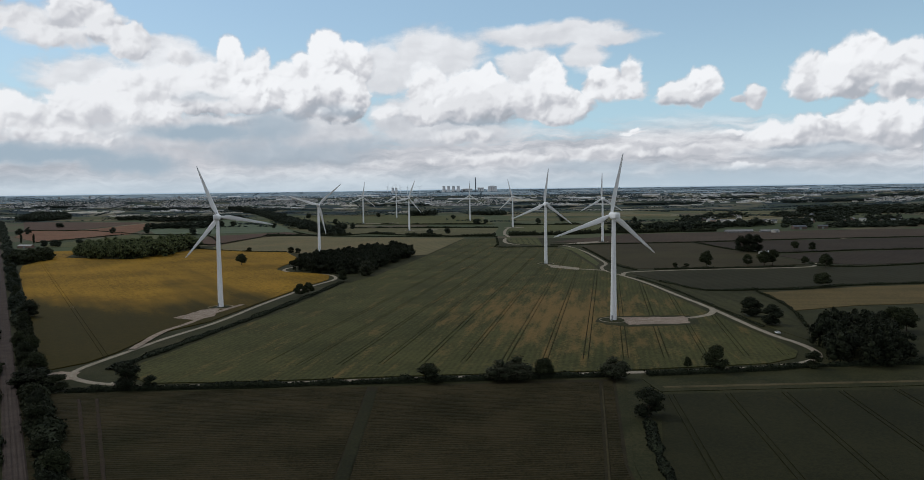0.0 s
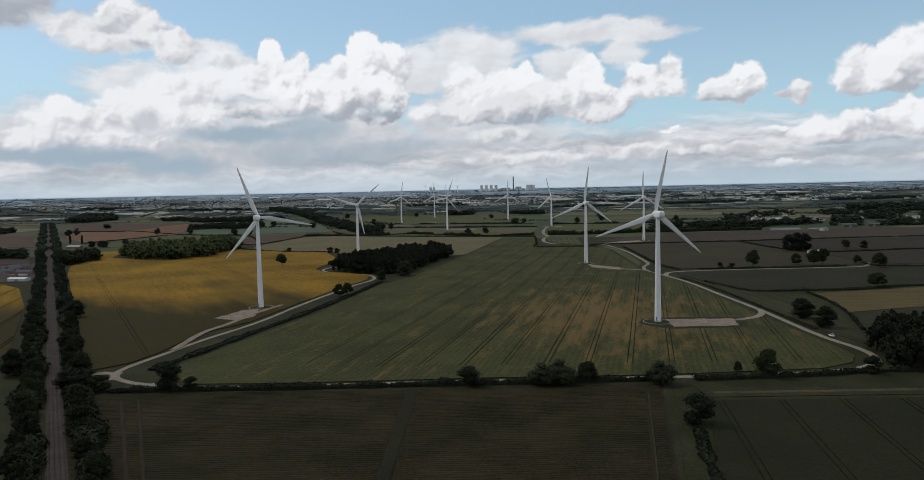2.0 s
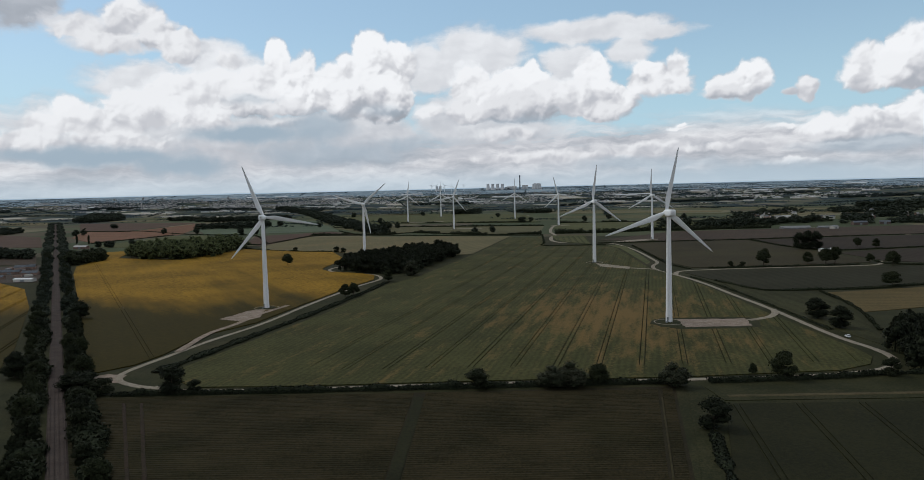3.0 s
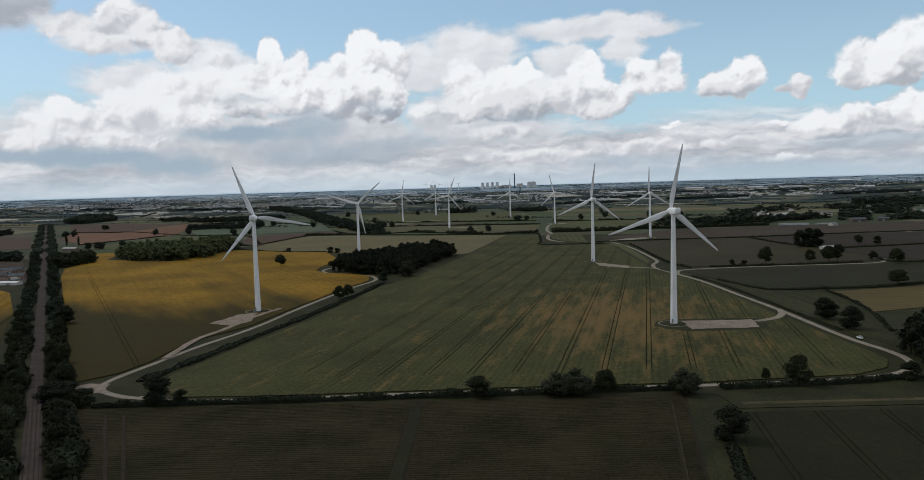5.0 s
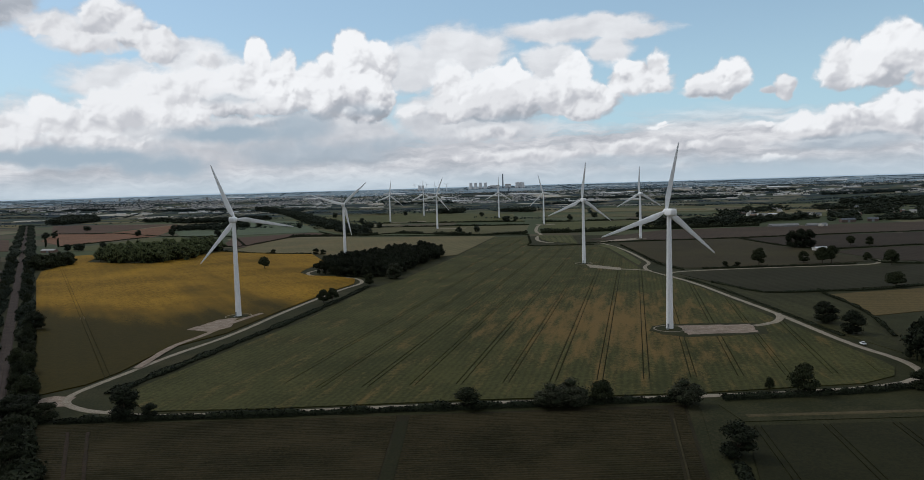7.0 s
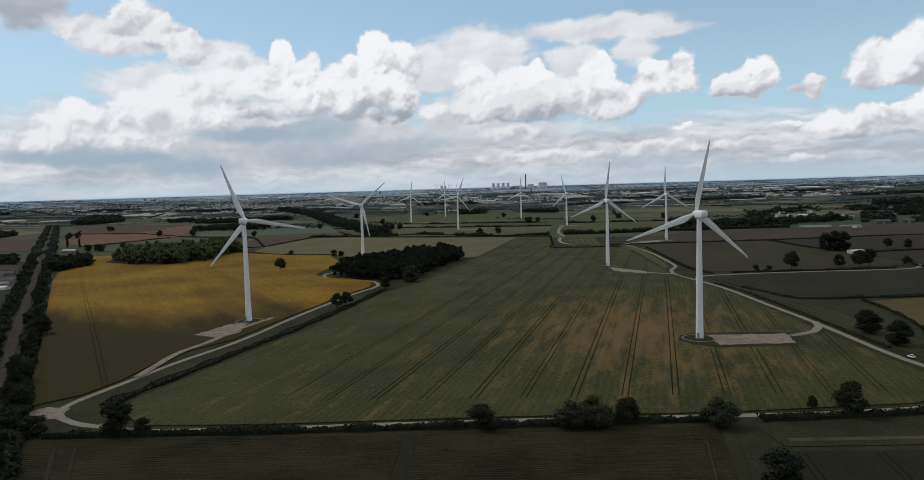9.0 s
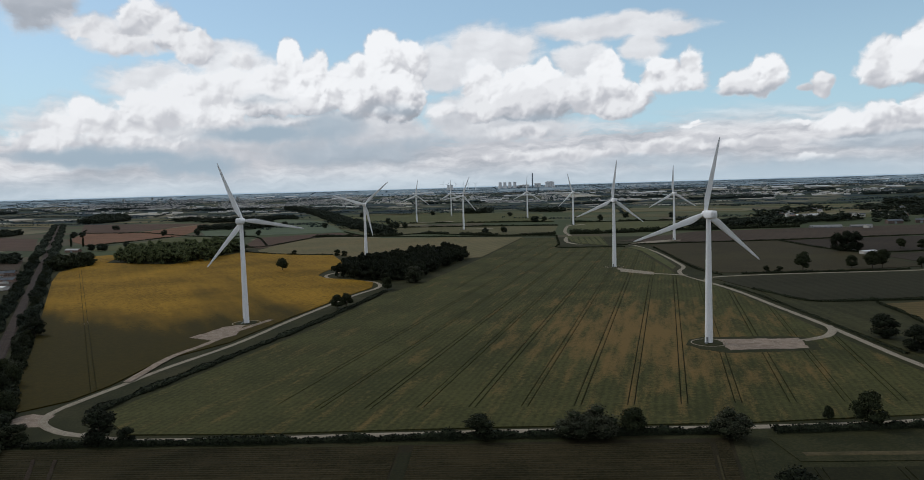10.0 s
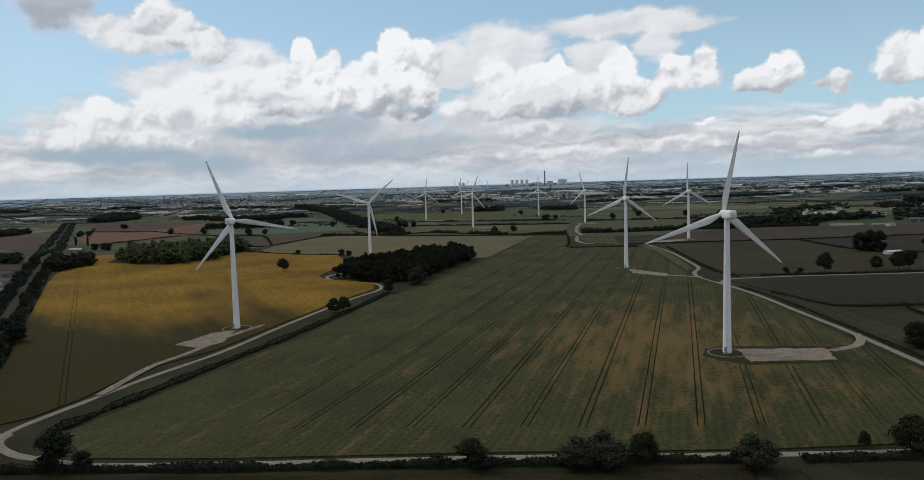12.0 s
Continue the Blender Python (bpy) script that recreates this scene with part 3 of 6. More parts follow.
def trunk_mesh(seed):
    rng = np.random.default_rng(seed)
    pieces = [tube([(0, 0, -0.02), (0, 0, 0.02), (0.01, 0, 0.14), (0.0, 0.01, 0.35), (0, 0, 0.62)], [0.045, 0.030, 0.024, 0.018, 0.006])]
    for k in range(5):
        t = k * 1.26 + rng.uniform(-0.3, 0.3)
        z0, reach, up = rng.uniform(0.14, 0.32), rng.uniform(0.2, 0.32), rng.uniform(0.18, 0.36)
        pieces.append(tube([(0, 0, z0), (0.4 * reach * math.cos(t), 0.4 * reach * math.sin(t), z0 + 0.5 * up),
                            (reach * math.cos(t), reach * math.sin(t), z0 + up)], [0.014, 0.010, 0.004], 5))
    v, f = [], []
    for pv, pf in pieces:
        f += [tuple(i + len(v) for i in q) for q in pf]
        v += pv
    return mesh("trunk", v, f, M_BARK, True)


TRUNKS = [trunk_mesh(k) for k in range(3)]
RNG = np.random.default_rng(11)
CROWNS = {
    "oak": [crown_mesh(RNG, 4400, 0.025, 22, 0.85, 0.10, M_LEAF) for _ in range(4)],
    "dark": [crown_mesh(RNG, 4400, 0.025, 22, 0.9, 0.02, M_DIM) for _ in range(2)],
    "willow": [crown_mesh(RNG, 4600, 0.021, 26, 0.95, 0.0, M_WILLOW) for _ in range(2)],
    "bush": [crown_mesh(RNG, 2800, 0.032, 18, 0.9, -0.04, M_LEAFB) for _ in range(3)],
    "far": [crown_mesh(RNG, 1800, 0.035, 18, 0.88, 0.04, M_MIDLEAF) for _ in range(3)],
    "poplar": [crown_mesh(RNG, 1400, 0.04, 16, 1.0, -0.02, M_DIM)],
}


def tree(x, y, high, wide, sort="oak", label="", group=""):
    k = int(abs(x * 7 + y * 3))
    # paler crowns: painted haze past y 1000, painted sunlight beside the railway
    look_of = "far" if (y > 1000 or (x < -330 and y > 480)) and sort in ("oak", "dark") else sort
    top = new("bush" if sort == "bush" else "tree")
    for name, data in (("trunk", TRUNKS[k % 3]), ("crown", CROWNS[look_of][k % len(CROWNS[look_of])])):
        ob = new(name, data)
        ob.parent = top
    top.matrix_basis = pose(x, y, rise(x, y) + 0.05, 0, 0, (k * 47) % 360) @ Matrix.Diagonal((wide, wide, high, 1))
    words = {"oak": "dark green broadleaf tree with a rounded crown", "dark": "very dark broadleaf tree with a dense crown",
             "willow": "grey-green willow with a loose bushy crown", "bush": "dark green bush growing from the hedge bank",
             "poplar": "slim dark upright tree beside the farm"}
    return tagged(top, label or words[sort], "bush" if sort == "bush" else "tree", group)


def along(points, step):
    """Evenly spaced points on a smoothed line, with their headings."""
    p = np.array(points, float)
    q = np.concatenate([[2 * p[0] - p[1]], p, [2 * p[-1] - p[-2]]])
    out = []
    for j in range(1, len(q) - 2):
        n = max(2, int(np.linalg.norm(q[j + 1] - q[j]) / step))
        for k in range(n):
            t = k / n
            out.append(0.5 * (2 * q[j] + (q[j + 1] - q[j - 1]) * t + (2 * q[j - 1] - 5 * q[j] + 4 * q[j + 1] - q[j + 2]) * t * t
                              + (3 * q[j] - q[j - 1] - 3 * q[j + 1] + q[j + 2]) * t ** 3))
    out.append(p[-1])
    out = np.array(out)
    d = np.gradient(out, axis=0)
    return out, d / np.linalg.norm(d, axis=1)[:, None]


def hedge(points, high, wide, step=1.0, density=8, size=0.55, mat=None, label="", name="hedge", straight=True, gaps=0.0):
    """A clipped or wild hedge along a line: a lumpy core under loose sprays of leaves."""
    rng = np.random.default_rng(int(abs(points[0][0] * 13 + points[0][1] * 7)))
    line, head = along(points, step)
    side = np.stack([-head[:, 1], head[:, 0]], 1)
    n = len(line)
    swell = np.array([0.75 + 0.5 * noise.noise(Vector((p[0] * 0.08, p[1] * 0.08, 3.3))) + 0.35 * noise.noise(Vector((p[0] * 0.3, p[1] * 0.3, 9.1))) for p in line])
    swell = np.clip(swell, 0.35, 1.5)
    if gaps:
        open_ = np.array([noise.noise(Vector((p[0] * 0.02, p[1] * 0.02, 5.0))) for p in line]) < gaps - 0.5
        swell = np.where(open_, 0.2, swell)
    z0 = np.array([rise(*p) for p in line])
    # core
    rings = []
    for off, up in ((-0.42, 0.0), (-0.45, 0.5), (-0.2, 0.82), (0.2, 0.82), (0.45, 0.5), (0.42, 0.0)):
        xy = line + side * (off * wide * swell)[:, None]
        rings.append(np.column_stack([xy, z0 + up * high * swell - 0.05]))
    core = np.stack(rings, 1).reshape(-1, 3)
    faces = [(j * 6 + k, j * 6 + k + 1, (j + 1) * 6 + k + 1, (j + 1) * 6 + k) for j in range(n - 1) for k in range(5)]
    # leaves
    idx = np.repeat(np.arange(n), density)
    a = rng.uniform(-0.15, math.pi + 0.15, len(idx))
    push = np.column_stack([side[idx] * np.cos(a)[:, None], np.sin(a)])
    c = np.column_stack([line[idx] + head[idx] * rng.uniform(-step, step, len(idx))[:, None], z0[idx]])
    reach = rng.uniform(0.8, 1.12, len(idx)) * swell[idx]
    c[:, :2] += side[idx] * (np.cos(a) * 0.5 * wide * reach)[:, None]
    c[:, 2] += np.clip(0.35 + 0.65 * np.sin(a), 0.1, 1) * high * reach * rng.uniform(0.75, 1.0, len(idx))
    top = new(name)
    for kid, data in (("foliage", quads("foliage", leaves(rng, c, size, push), mat or M_LEAFB)), ("inner_fill", mesh("inner_fill", core.tolist(), faces, M_CORE))):
        ob = new(kid, data)
        ob.parent = top
    return tagged(top, label or "dark green clipped hedge along a field edge", "hedge")


def inside(p, poly):
    hit = False
    for (x0, y0), (x1, y1) in zip(poly, poly[1:] + poly[:1]):
        if (y0 > p[1]) != (y1 > p[1]) and p[0] < (x1 - x0) * (p[1] - y0) / (y1 - y0) + x0:
            hit = not hit
    return hit


def wood(poly, gap, high, mat, label, count=420, size=0.07, spread=1.35, bare=-9.0):
    """A stand of trees filling an outline, crowns of uneven height touching one another."""
    rng = np.random.default_rng(int(abs(poly[0][0] * 3 + poly[0][1])))
    kinds = [crown(rng, count, size, 10, 0.9, -0.02) for _ in range(5)]
    xs, ys = [p[0] for p in poly], [p[1] for p in poly]
    got, stems = [], []
    y = min(ys)
    while y <= max(ys):
        x = min(xs)
        while x <= max(xs):
            p = (x + rng.uniform(-0.4, 0.4) * gap, y + rng.uniform(-0.4, 0.4) * gap)
            if inside(p, poly) and noise.noise(Vector((p[0] * 0.012, p[1] * 0.012, 8.0))) > bare:
                h, w, t = high * rng.uniform(0.72, 1.12), gap * spread * rng.uniform(0.85, 1.25), rng.uniform(0, 6.28)
                rot = np.array([[math.cos(t), math.sin(t), 0], [-math.sin(t), math.cos(t), 0], [0, 0, 1]])
                q, fill = kinds[rng.integers(5)]
                to = lambda c: c @ rot * np.array([w, w, h]) + np.array([*p, rise(*p)])
                got.append(to(q))
                stems += [(to(v), f) for v, f in (fill if count > 250 else fill[::2])]
                v, f = tube([(0, 0, -0.5), (0, 0, 0.5 * h)], [0.03 * h, 0.015 * h], 4)
                stems.append((np.array(v) + np.array([*p, rise(*p)]), f))
            x += gap
        y += gap * 0.9
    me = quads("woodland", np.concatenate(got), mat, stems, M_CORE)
    return tagged(new("woodland", me), label, "woodland", kind="stuff")


# ---- ground ----
def ground():
    rings = [0, 60, 150, 300, 500, 800, 1200, 1700, 2200, 2600] + [2600 + 150 * k for k in range(1, 16)]
    sides, v, f = 96, [(0, 60, 0)], []
    for r in rings[1:]:
        for k in range(sides):
            x, y = r * math.sin(2 * math.pi * k / sides), 60 + r * math.cos(2 * math.pi * k / sides)
            v.append((x, y, rise(x, y)))
    for k in range(sides):
        f.append((0, 1 + (k + 1) % sides, 1 + k))
    for j in range(len(rings) - 2):
        a, b = 1 + j * sides, 1 + (j + 1) * sides
        f += [(a + k, a + (k + 1) % sides, b + (k + 1) % sides, b + k) for k in range(sides)]
    me = mesh("ground", v, f, M_LAND, True)
    me.materials.append(M_VERGE)
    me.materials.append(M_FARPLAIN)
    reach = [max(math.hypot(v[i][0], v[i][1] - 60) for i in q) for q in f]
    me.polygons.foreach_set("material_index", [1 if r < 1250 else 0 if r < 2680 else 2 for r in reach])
    ob = new("ground", me)
    tagged(ob, "patchwork farmland, its rim raised to meet the camera's horizon", "ground", kind="structure")


ground()


def field(pts, mat, label, high=0.35, tram=None, heads=()):
    """A standing crop: a slab on the ground with cut sides. tram: (a point, a heading point, spacing, gauge, wheel width, count before, count after)
    leaves pairs of bare wheel lines open in it; heads: (point, inward direction) of headlands, where the lines stop."""
    bm = bmesh.new()
    bm.faces.new([bm.verts.new((x, y, rise(x, y) + high)) for x, y in pts])
    bmesh.ops.recalc_face_normals(bm, faces=bm.faces)
    if bm.faces[:][0].normal.z < 0:
        bmesh.ops.reverse_faces(bm, faces=bm.faces)
    far = max(math.hypot(x, y - 60) for x, y in pts) > 2600
    if tram:
        (ax, ay), (bx, by), gap, gauge, wheel, before, after = tram
        d = Vector((bx - ax, by - ay, 0)).normalized()
        nrm = Vector((d.y, -d.x, 0))
        cuts = []
        for k in range(-before, after + 1):
            for w in (-gauge / 2, gauge / 2):
                cuts.append(k * gap + w)
        for c in cuts:
            for e in (c - wheel / 2, c + wheel / 2):
                bmesh.ops.bisect_plane(bm, geom=bm.verts[:] + bm.edges[:] + bm.faces[:], plane_co=Vector((ax, ay, 0)) + nrm * e, plane_no=nrm)
        for (hx, hy), (nx, ny) in heads:
            bmesh.ops.bisect_plane(bm, geom=bm.verts[:] + bm.edges[:] + bm.faces[:], plane_co=(hx, hy, 0), plane_no=(nx, ny, 0))
        gone = []
        for fc in bm.faces:
            mid = fc.calc_center_median()
            if any((mid.x - hx) * nx + (mid.y - hy) * ny < 0 for (hx, hy), (nx, ny) in heads):
                continue
            off = (fc.calc_center_median() - Vector((ax, ay, 0))).dot(nrm)
            if any(abs(off - c) < wheel / 2 for c in cuts):
                gone.append(fc)
        bmesh.ops.delete(bm, geom=gone, context="FACES")
    edges = [e for e in bm.edges if e.is_boundary]
    ext = bmesh.ops.extrude_edge_only(bm, edges=edges)
    low = [g for g in ext["geom"] if isinstance(g, bmesh.types.BMVert)]
    bmesh.ops.translate(bm, verts=low, vec=(0, 0, -high - 0.3))
    if far:
        bmesh.ops.triangulate(bm, faces=bm.faces[:])
    me = bpy.data.meshes.new("field")
    bm.to_mesh(me)
    bm.free()
    me.materials.append(mat)
    return tagged(new("field", me), label, "field", kind="structure")


def ribbon(name, points, wide, mat, label, z=0.12, step=6.0, ragged=0.12, kind="structure"):
    """A track: a low crowned strip with ragged edges and two shallow wheel ruts."""
    line, head = along(points, step)
    side = np.stack([-head[:, 1], head[:, 0]], 1)
    cols = ((-0.5, -0.1), (-0.46, 0.0), (-0.27, -0.03), (0, 0.06), (0.27, -0.03), (0.46, 0.0), (0.5, -0.1))
    v, f = [], []
    for (x, y), (ux, uy) in zip(line, side):
        for o, dz in cols:
            w = wide * (1 + ragged * 2 * noise.noise(Vector((x * 0.15 + o * 9, y * 0.15, o * 4))))
            v.append((x + ux * o * w, y + uy * o * w, rise(x, y) + z + dz))
    n = len(cols)
    for j in range(len(line) - 1):
        f += [(j * n + k, j * n + k + 1, (j + 1) * n + k + 1, (j + 1) * n + k) for k in range(n - 1)]
    return tagged(new(name, mesh(name, v, f, mat, True)), label, name, kind=kind)


def pad(pts, mat, label, z=0.52):
    """A levelled area of crushed stone with a ragged, sloping rim."""
    rim = []
    for (x0, y0), (x1, y1) in zip(pts, pts[1:] + pts[:1]):
        n = max(2, int(math.hypot(x1 - x0, y1 - y0) / 2.2))
        for k in range(n):
            x, y = x0 + (x1 - x0) * k / n, y0 + (y1 - y0) * k / n
            o = Vector((x * 0.35, y * 0.35, 1.5))
            rim.append((x + 1.5 * noise.noise(o), y + 1.5 * noise.noise(o + Vector((9, 9, 9)))))
    bm = bmesh.new()
    top = [bm.verts.new((x, y, z)) for x, y in rim]
    c = Vector((sum(p[0] for p in rim) / len(rim), sum(p[1] for p in rim) / len(rim), 0))
    low = [bm.verts.new((c.x + (x - c.x) * 1.04, c.y + (y - c.y) * 1.04, z - 0.2)) for x, y in rim]
    bm.faces.new(top)
    for k in range(len(rim)):
        j = (k + 1) % len(rim)
        bm.faces.new((top[k], low[k], low[j], top[j]))
    bmesh.ops.recalc_face_normals(bm, faces=bm.faces)
    me = bpy.data.meshes.new("hardstanding")
    bm.to_mesh(me)
    bm.free()
    me.materials.append(mat)
    return tagged(new("hardstanding", me), label, "hardstanding", kind="structure")


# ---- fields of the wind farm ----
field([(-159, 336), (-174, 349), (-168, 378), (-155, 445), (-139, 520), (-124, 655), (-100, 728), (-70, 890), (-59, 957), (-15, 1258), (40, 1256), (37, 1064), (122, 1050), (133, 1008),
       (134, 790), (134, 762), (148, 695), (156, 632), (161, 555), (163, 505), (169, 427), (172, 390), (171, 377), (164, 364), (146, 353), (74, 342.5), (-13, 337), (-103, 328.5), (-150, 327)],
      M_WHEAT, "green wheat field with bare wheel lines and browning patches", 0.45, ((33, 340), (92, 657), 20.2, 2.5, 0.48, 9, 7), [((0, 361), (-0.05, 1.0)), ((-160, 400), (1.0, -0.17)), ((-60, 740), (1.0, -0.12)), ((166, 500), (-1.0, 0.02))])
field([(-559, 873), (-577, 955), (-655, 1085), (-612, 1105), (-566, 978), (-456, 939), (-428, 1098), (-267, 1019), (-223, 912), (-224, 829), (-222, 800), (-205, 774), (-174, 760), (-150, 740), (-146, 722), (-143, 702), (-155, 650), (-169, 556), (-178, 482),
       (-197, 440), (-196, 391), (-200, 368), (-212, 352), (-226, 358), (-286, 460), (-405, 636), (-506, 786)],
      M_BARLEY, "ripe golden barley field beside the railway, cloud shade painted into its near end", 0.5, ((-520, 855), (-300, 532), 60.0, 2.4, 0.3, 0, 0))
field([(-415, 1127), (-418, 1225), (-406, 1366), (-15, 1284), (-18, 1262), (-62, 957), (-129, 905), (-205, 965), (-267, 1024), (-390, 1075)], M_TAN, "pale corn field behind the small wood", 0.4)
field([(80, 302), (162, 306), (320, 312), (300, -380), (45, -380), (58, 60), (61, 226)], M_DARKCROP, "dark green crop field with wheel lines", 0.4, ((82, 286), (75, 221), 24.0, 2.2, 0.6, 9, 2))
field([(78, 327), (184, 334), (320, 338), (316, 318), (163, 311), (81, 307)], M_VERGE, "rough grass strip between hedge and crop", 0.25)
field([(70, 322), (76, 322), (77, 303), (59, 226), (56, 60), (43, -380), (33, -380), (47, 60), (52, 226)], M_VERGE, "rough grass strip beside a ditch", 0.2)
field([(-540, 715), (-478, 667), (-393, 556), (-294, 406), (-259, 345), (-420, 330), (-640, 560)], M_BARLEY, "yellowing corn field across the railway, with cloud shade painted in", 0.4, ((-470, 640), (-420, 520), 22.0, 2.4, 0.8, 3, 3))
field([(-262, 338), (-172, 206), (-62, 44), (-300, 44), (-430, 322)], M_DARKCROP, "dark green pasture across the railway", 0.3)
field([(-1110, 1739), (-1454, 2274), (-976, 2130), (-980, 1706)], M_PLOUGH, "brown ploughed field", 0.3)
field([(-959, 1472), (-1095, 1728), (-957, 1700), (-957, 2093), (-881, 1967), (-745, 1529), (-802, 1300)], M_CLAY, "orange-brown stubble field", 0.3)
field([(-754, 1218), (-738, 1483), (-662, 1480), (-480, 1220), (-560, 1160), (-713, 1185)], M_MEADOW, "narrow green meadow behind the wood", 0.3)
field([(-791, 1717), (-906, 2040), (-779, 2290), (-605, 2101), (-390, 1540), (-560, 1500), (-684, 1520)], M_BLUEGREEN, "blue-green crop field", 0.35)
field([(-473, 1211), (-530, 1415), (-402, 1528), (-330, 1420), (-410, 1380), (-424, 1160)], M_PLOUGH, "brown ploughed strip beside a hedge", 0.3)
field([(-1691, 2560), (-1530, 2590), (-1050, 2570), (-1100, 2430), (-1250, 2470), (-1417, 2500)], M_MEADOW, "green meadow near the town", 0.3)
field([(-1433, 2330), (-1387, 2440), (-1150, 2400), (-1210, 2310)], M_TAN, "pale corn strip near the town", 0.3)
field([(-1790, 2250), (-1760, 2400), (-1600, 2350), (-1510, 2180)], M_TAN, "pale stubble field across the railway", 0.3)
field([(-1260, 1640), (-1080, 1545), (-845, 1215), (-1000, 1250)], M_PLOUGH, "brown ploughed field across the railway", 0.3)
field([(-880, 1130), (-735, 1045), (-640, 912), (-760, 900)], M_UMBER, "dark bare field across the railway", 0.25)
field([(-700, 1900), (-620, 2500), (-300, 2480), (20, 2250), (51, 1750), (-358, 1841), (-440, 1860)], M_MEADOW, "dark green pasture between hedges", 0.3)
field([(-441, 1681), (55, 1588), (38, 1335), (-82, 1352), (-205, 1434), (-290, 1400)], M_OLIVE, "olive-green crop field along a tree line", 0.3)
field([(70, 1491), (100, 1690), (420, 1650), (400, 1400), (142, 1395)], M_MEADOW, "green field before a belt of trees", 0.3)
field([(57, 1283), (114, 1270), (106, 1085), (70, 1130), (60, 1170)], M_MEADOW, "small green plot with mown stripes", 0.3, ((80, 1100), (84, 1280), 9.0, 2.0, 0.9, 3, 3))
field([(125, 1157), (280, 1325), (453, 1345), (747, 1376), (900, 1380), (760, 1190), (566, 1160), (343, 1126), (208, 1110), (211, 1165), (169, 1137)], M_UMBER, "wide umber-brown ploughed field", 0.25)
field([(348, 1107), (566, 1140), (760, 1165), (640, 965), (513, 955), (441, 936), (390, 930), (360, 985)], M_PEAT, "dark peaty field with a lone thicket", 0.25)
field([(160, 1070), (210, 1094), (335, 1106), (348, 980), (366, 895), (372, 800), (364, 790), (256, 764), (198, 762), (177, 765), (168, 800), (164, 870), (163, 970)], M_GREY, "grey-brown crop field beside the track", 0.3)
field([(377, 890), (445, 922), (620, 950), (560, 800), (415, 780), (386, 800)], M_PEAT, "dark peaty field beyond the track end", 0.25)
field([(160, 722), (192, 738), (350, 744), (420, 750), (520, 780), (470, 640), (333, 628), (240, 605), (196, 606), (174, 660)], M_DUSK, "dusky grey-brown crop field below the track", 0.3)
field([(236, 585), (280, 597), (335, 612), (460, 630), (400, 530), (278, 519), (224, 500), (233, 545)], M_GOLD, "pale golden corn field behind the thicket", 0.35)
field([(176, 655), (194, 590), (229, 582), (226, 545), (216, 495), (203, 442), (190, 403), (184, 438), (178, 521), (173, 590)], M_DEEP, "rough green pasture beside the track", 0.25)
field([(140, 1062), (150, 1030), (148, 880), (146, 825), (138, 800), (138, 1000), (127, 1055)], M_MEADOW, "grass strip with mown stripes beside the track", 0.2)


GAP_X, GAP_S = -40.5, -0.047      # a bare driving lane through the rows


def row_field():
    """Ridged row crop: long low ridges side by side over dark soil."""
    bm = bmesh.new()
    bm.faces.new([bm.verts.new((x, y, 0.04)) for x, y in [(-176, 309), (-71, 317), (66, 328), (50, 226), (44, 60), (30, -380), (-20, -380), (-30, 60), (-137, 222)]])
    bmesh.ops.recalc_face_normals(bm, faces=bm.faces)
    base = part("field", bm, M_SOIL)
    tagged(base, "dark row-crop field with long planted ridges", "field", kind="structure")
    v, f = [], []
    y = 80.0
    while y < 330:
        west, east = -30 - (y - 60) * 0.66 + 3, 46 + (y - 60) * 0.065
        lane, edge = GAP_X + (y - 250) * GAP_S, 44.0 + (y - 228) * 0.158
        for x0, x1, n in ((west, lane - 2.6, 22), (lane + 2.6, edge - 1.0, 18), (edge + 1.0, 49.0 + (y - 226) * (0.158 if y > 226 else 0.036), 3)):
            if x1 - x0 < 2:
                continue
            o, k = len(v), 0
            for k in range(n + 1):
                x = x0 + (x1 - x0) * k / n
                yy = y + 0.05 * x + 0.25 * noise.noise(Vector((x * 0.05, y, 0)))
                if yy > 311 + (x + 181) * 0.058:
                    k -= 1
                    break
                h = 0.30 + 0.2 * noise.noise(Vector((x * 0.13, y * 0.9, 2.0)))
                w = 1 + 0.35 * noise.noise(Vector((x * 0.4, y * 0.7, 7.0)))
                v += [(x, yy - 0.62 * w, 0.05), (x, yy - 0.2, h), (x, yy + 0.25, h), (x, yy + 0.6 * w, 0.05)]
            f += [(o + 4 * i + j, o + 4 * (i + 1) + j, o + 4 * (i + 1) + j + 1, o + 4 * i + j + 1) for i in range(k) for j in range(3)]
        y += 1.75
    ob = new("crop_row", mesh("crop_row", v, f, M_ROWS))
    ob.parent = base
    tagged(ob, "rows of dark low plants on ridges", kind="stuff")


row_field()
ribbon("lane", [(-33.5, 95), (-37, 180), (-40.5, 250), (-43.2, 312)], 4.6, M_DARKCROP, "dark green driving lane through the rows", z=0.2)
ribbon("lane", [(23.5, 95), (36.5, 180), (47.6, 250), (57.3, 312)], 0.7, M_GREY, "narrow wheel lane along the headland", z=0.2)

for near_x, far_x in ((-123.4, -161.1), (-117.7, -153.6)):
    slope = (far_x - near_x) / 64.0
    ribbon("lane", [(near_x + slope * (y - 227), y) for y in (150, 190, 227, 260, 291, 303)], 1.3, M_RUT, "bare reddish wheel line on the headland", z=0.34, step=3.0, ragged=0.3)

field([(-628, 905), (-500, 722), (-548, 715), (-700, 870)], M_YARD, "brown trampled yard across the railway", 0.3)
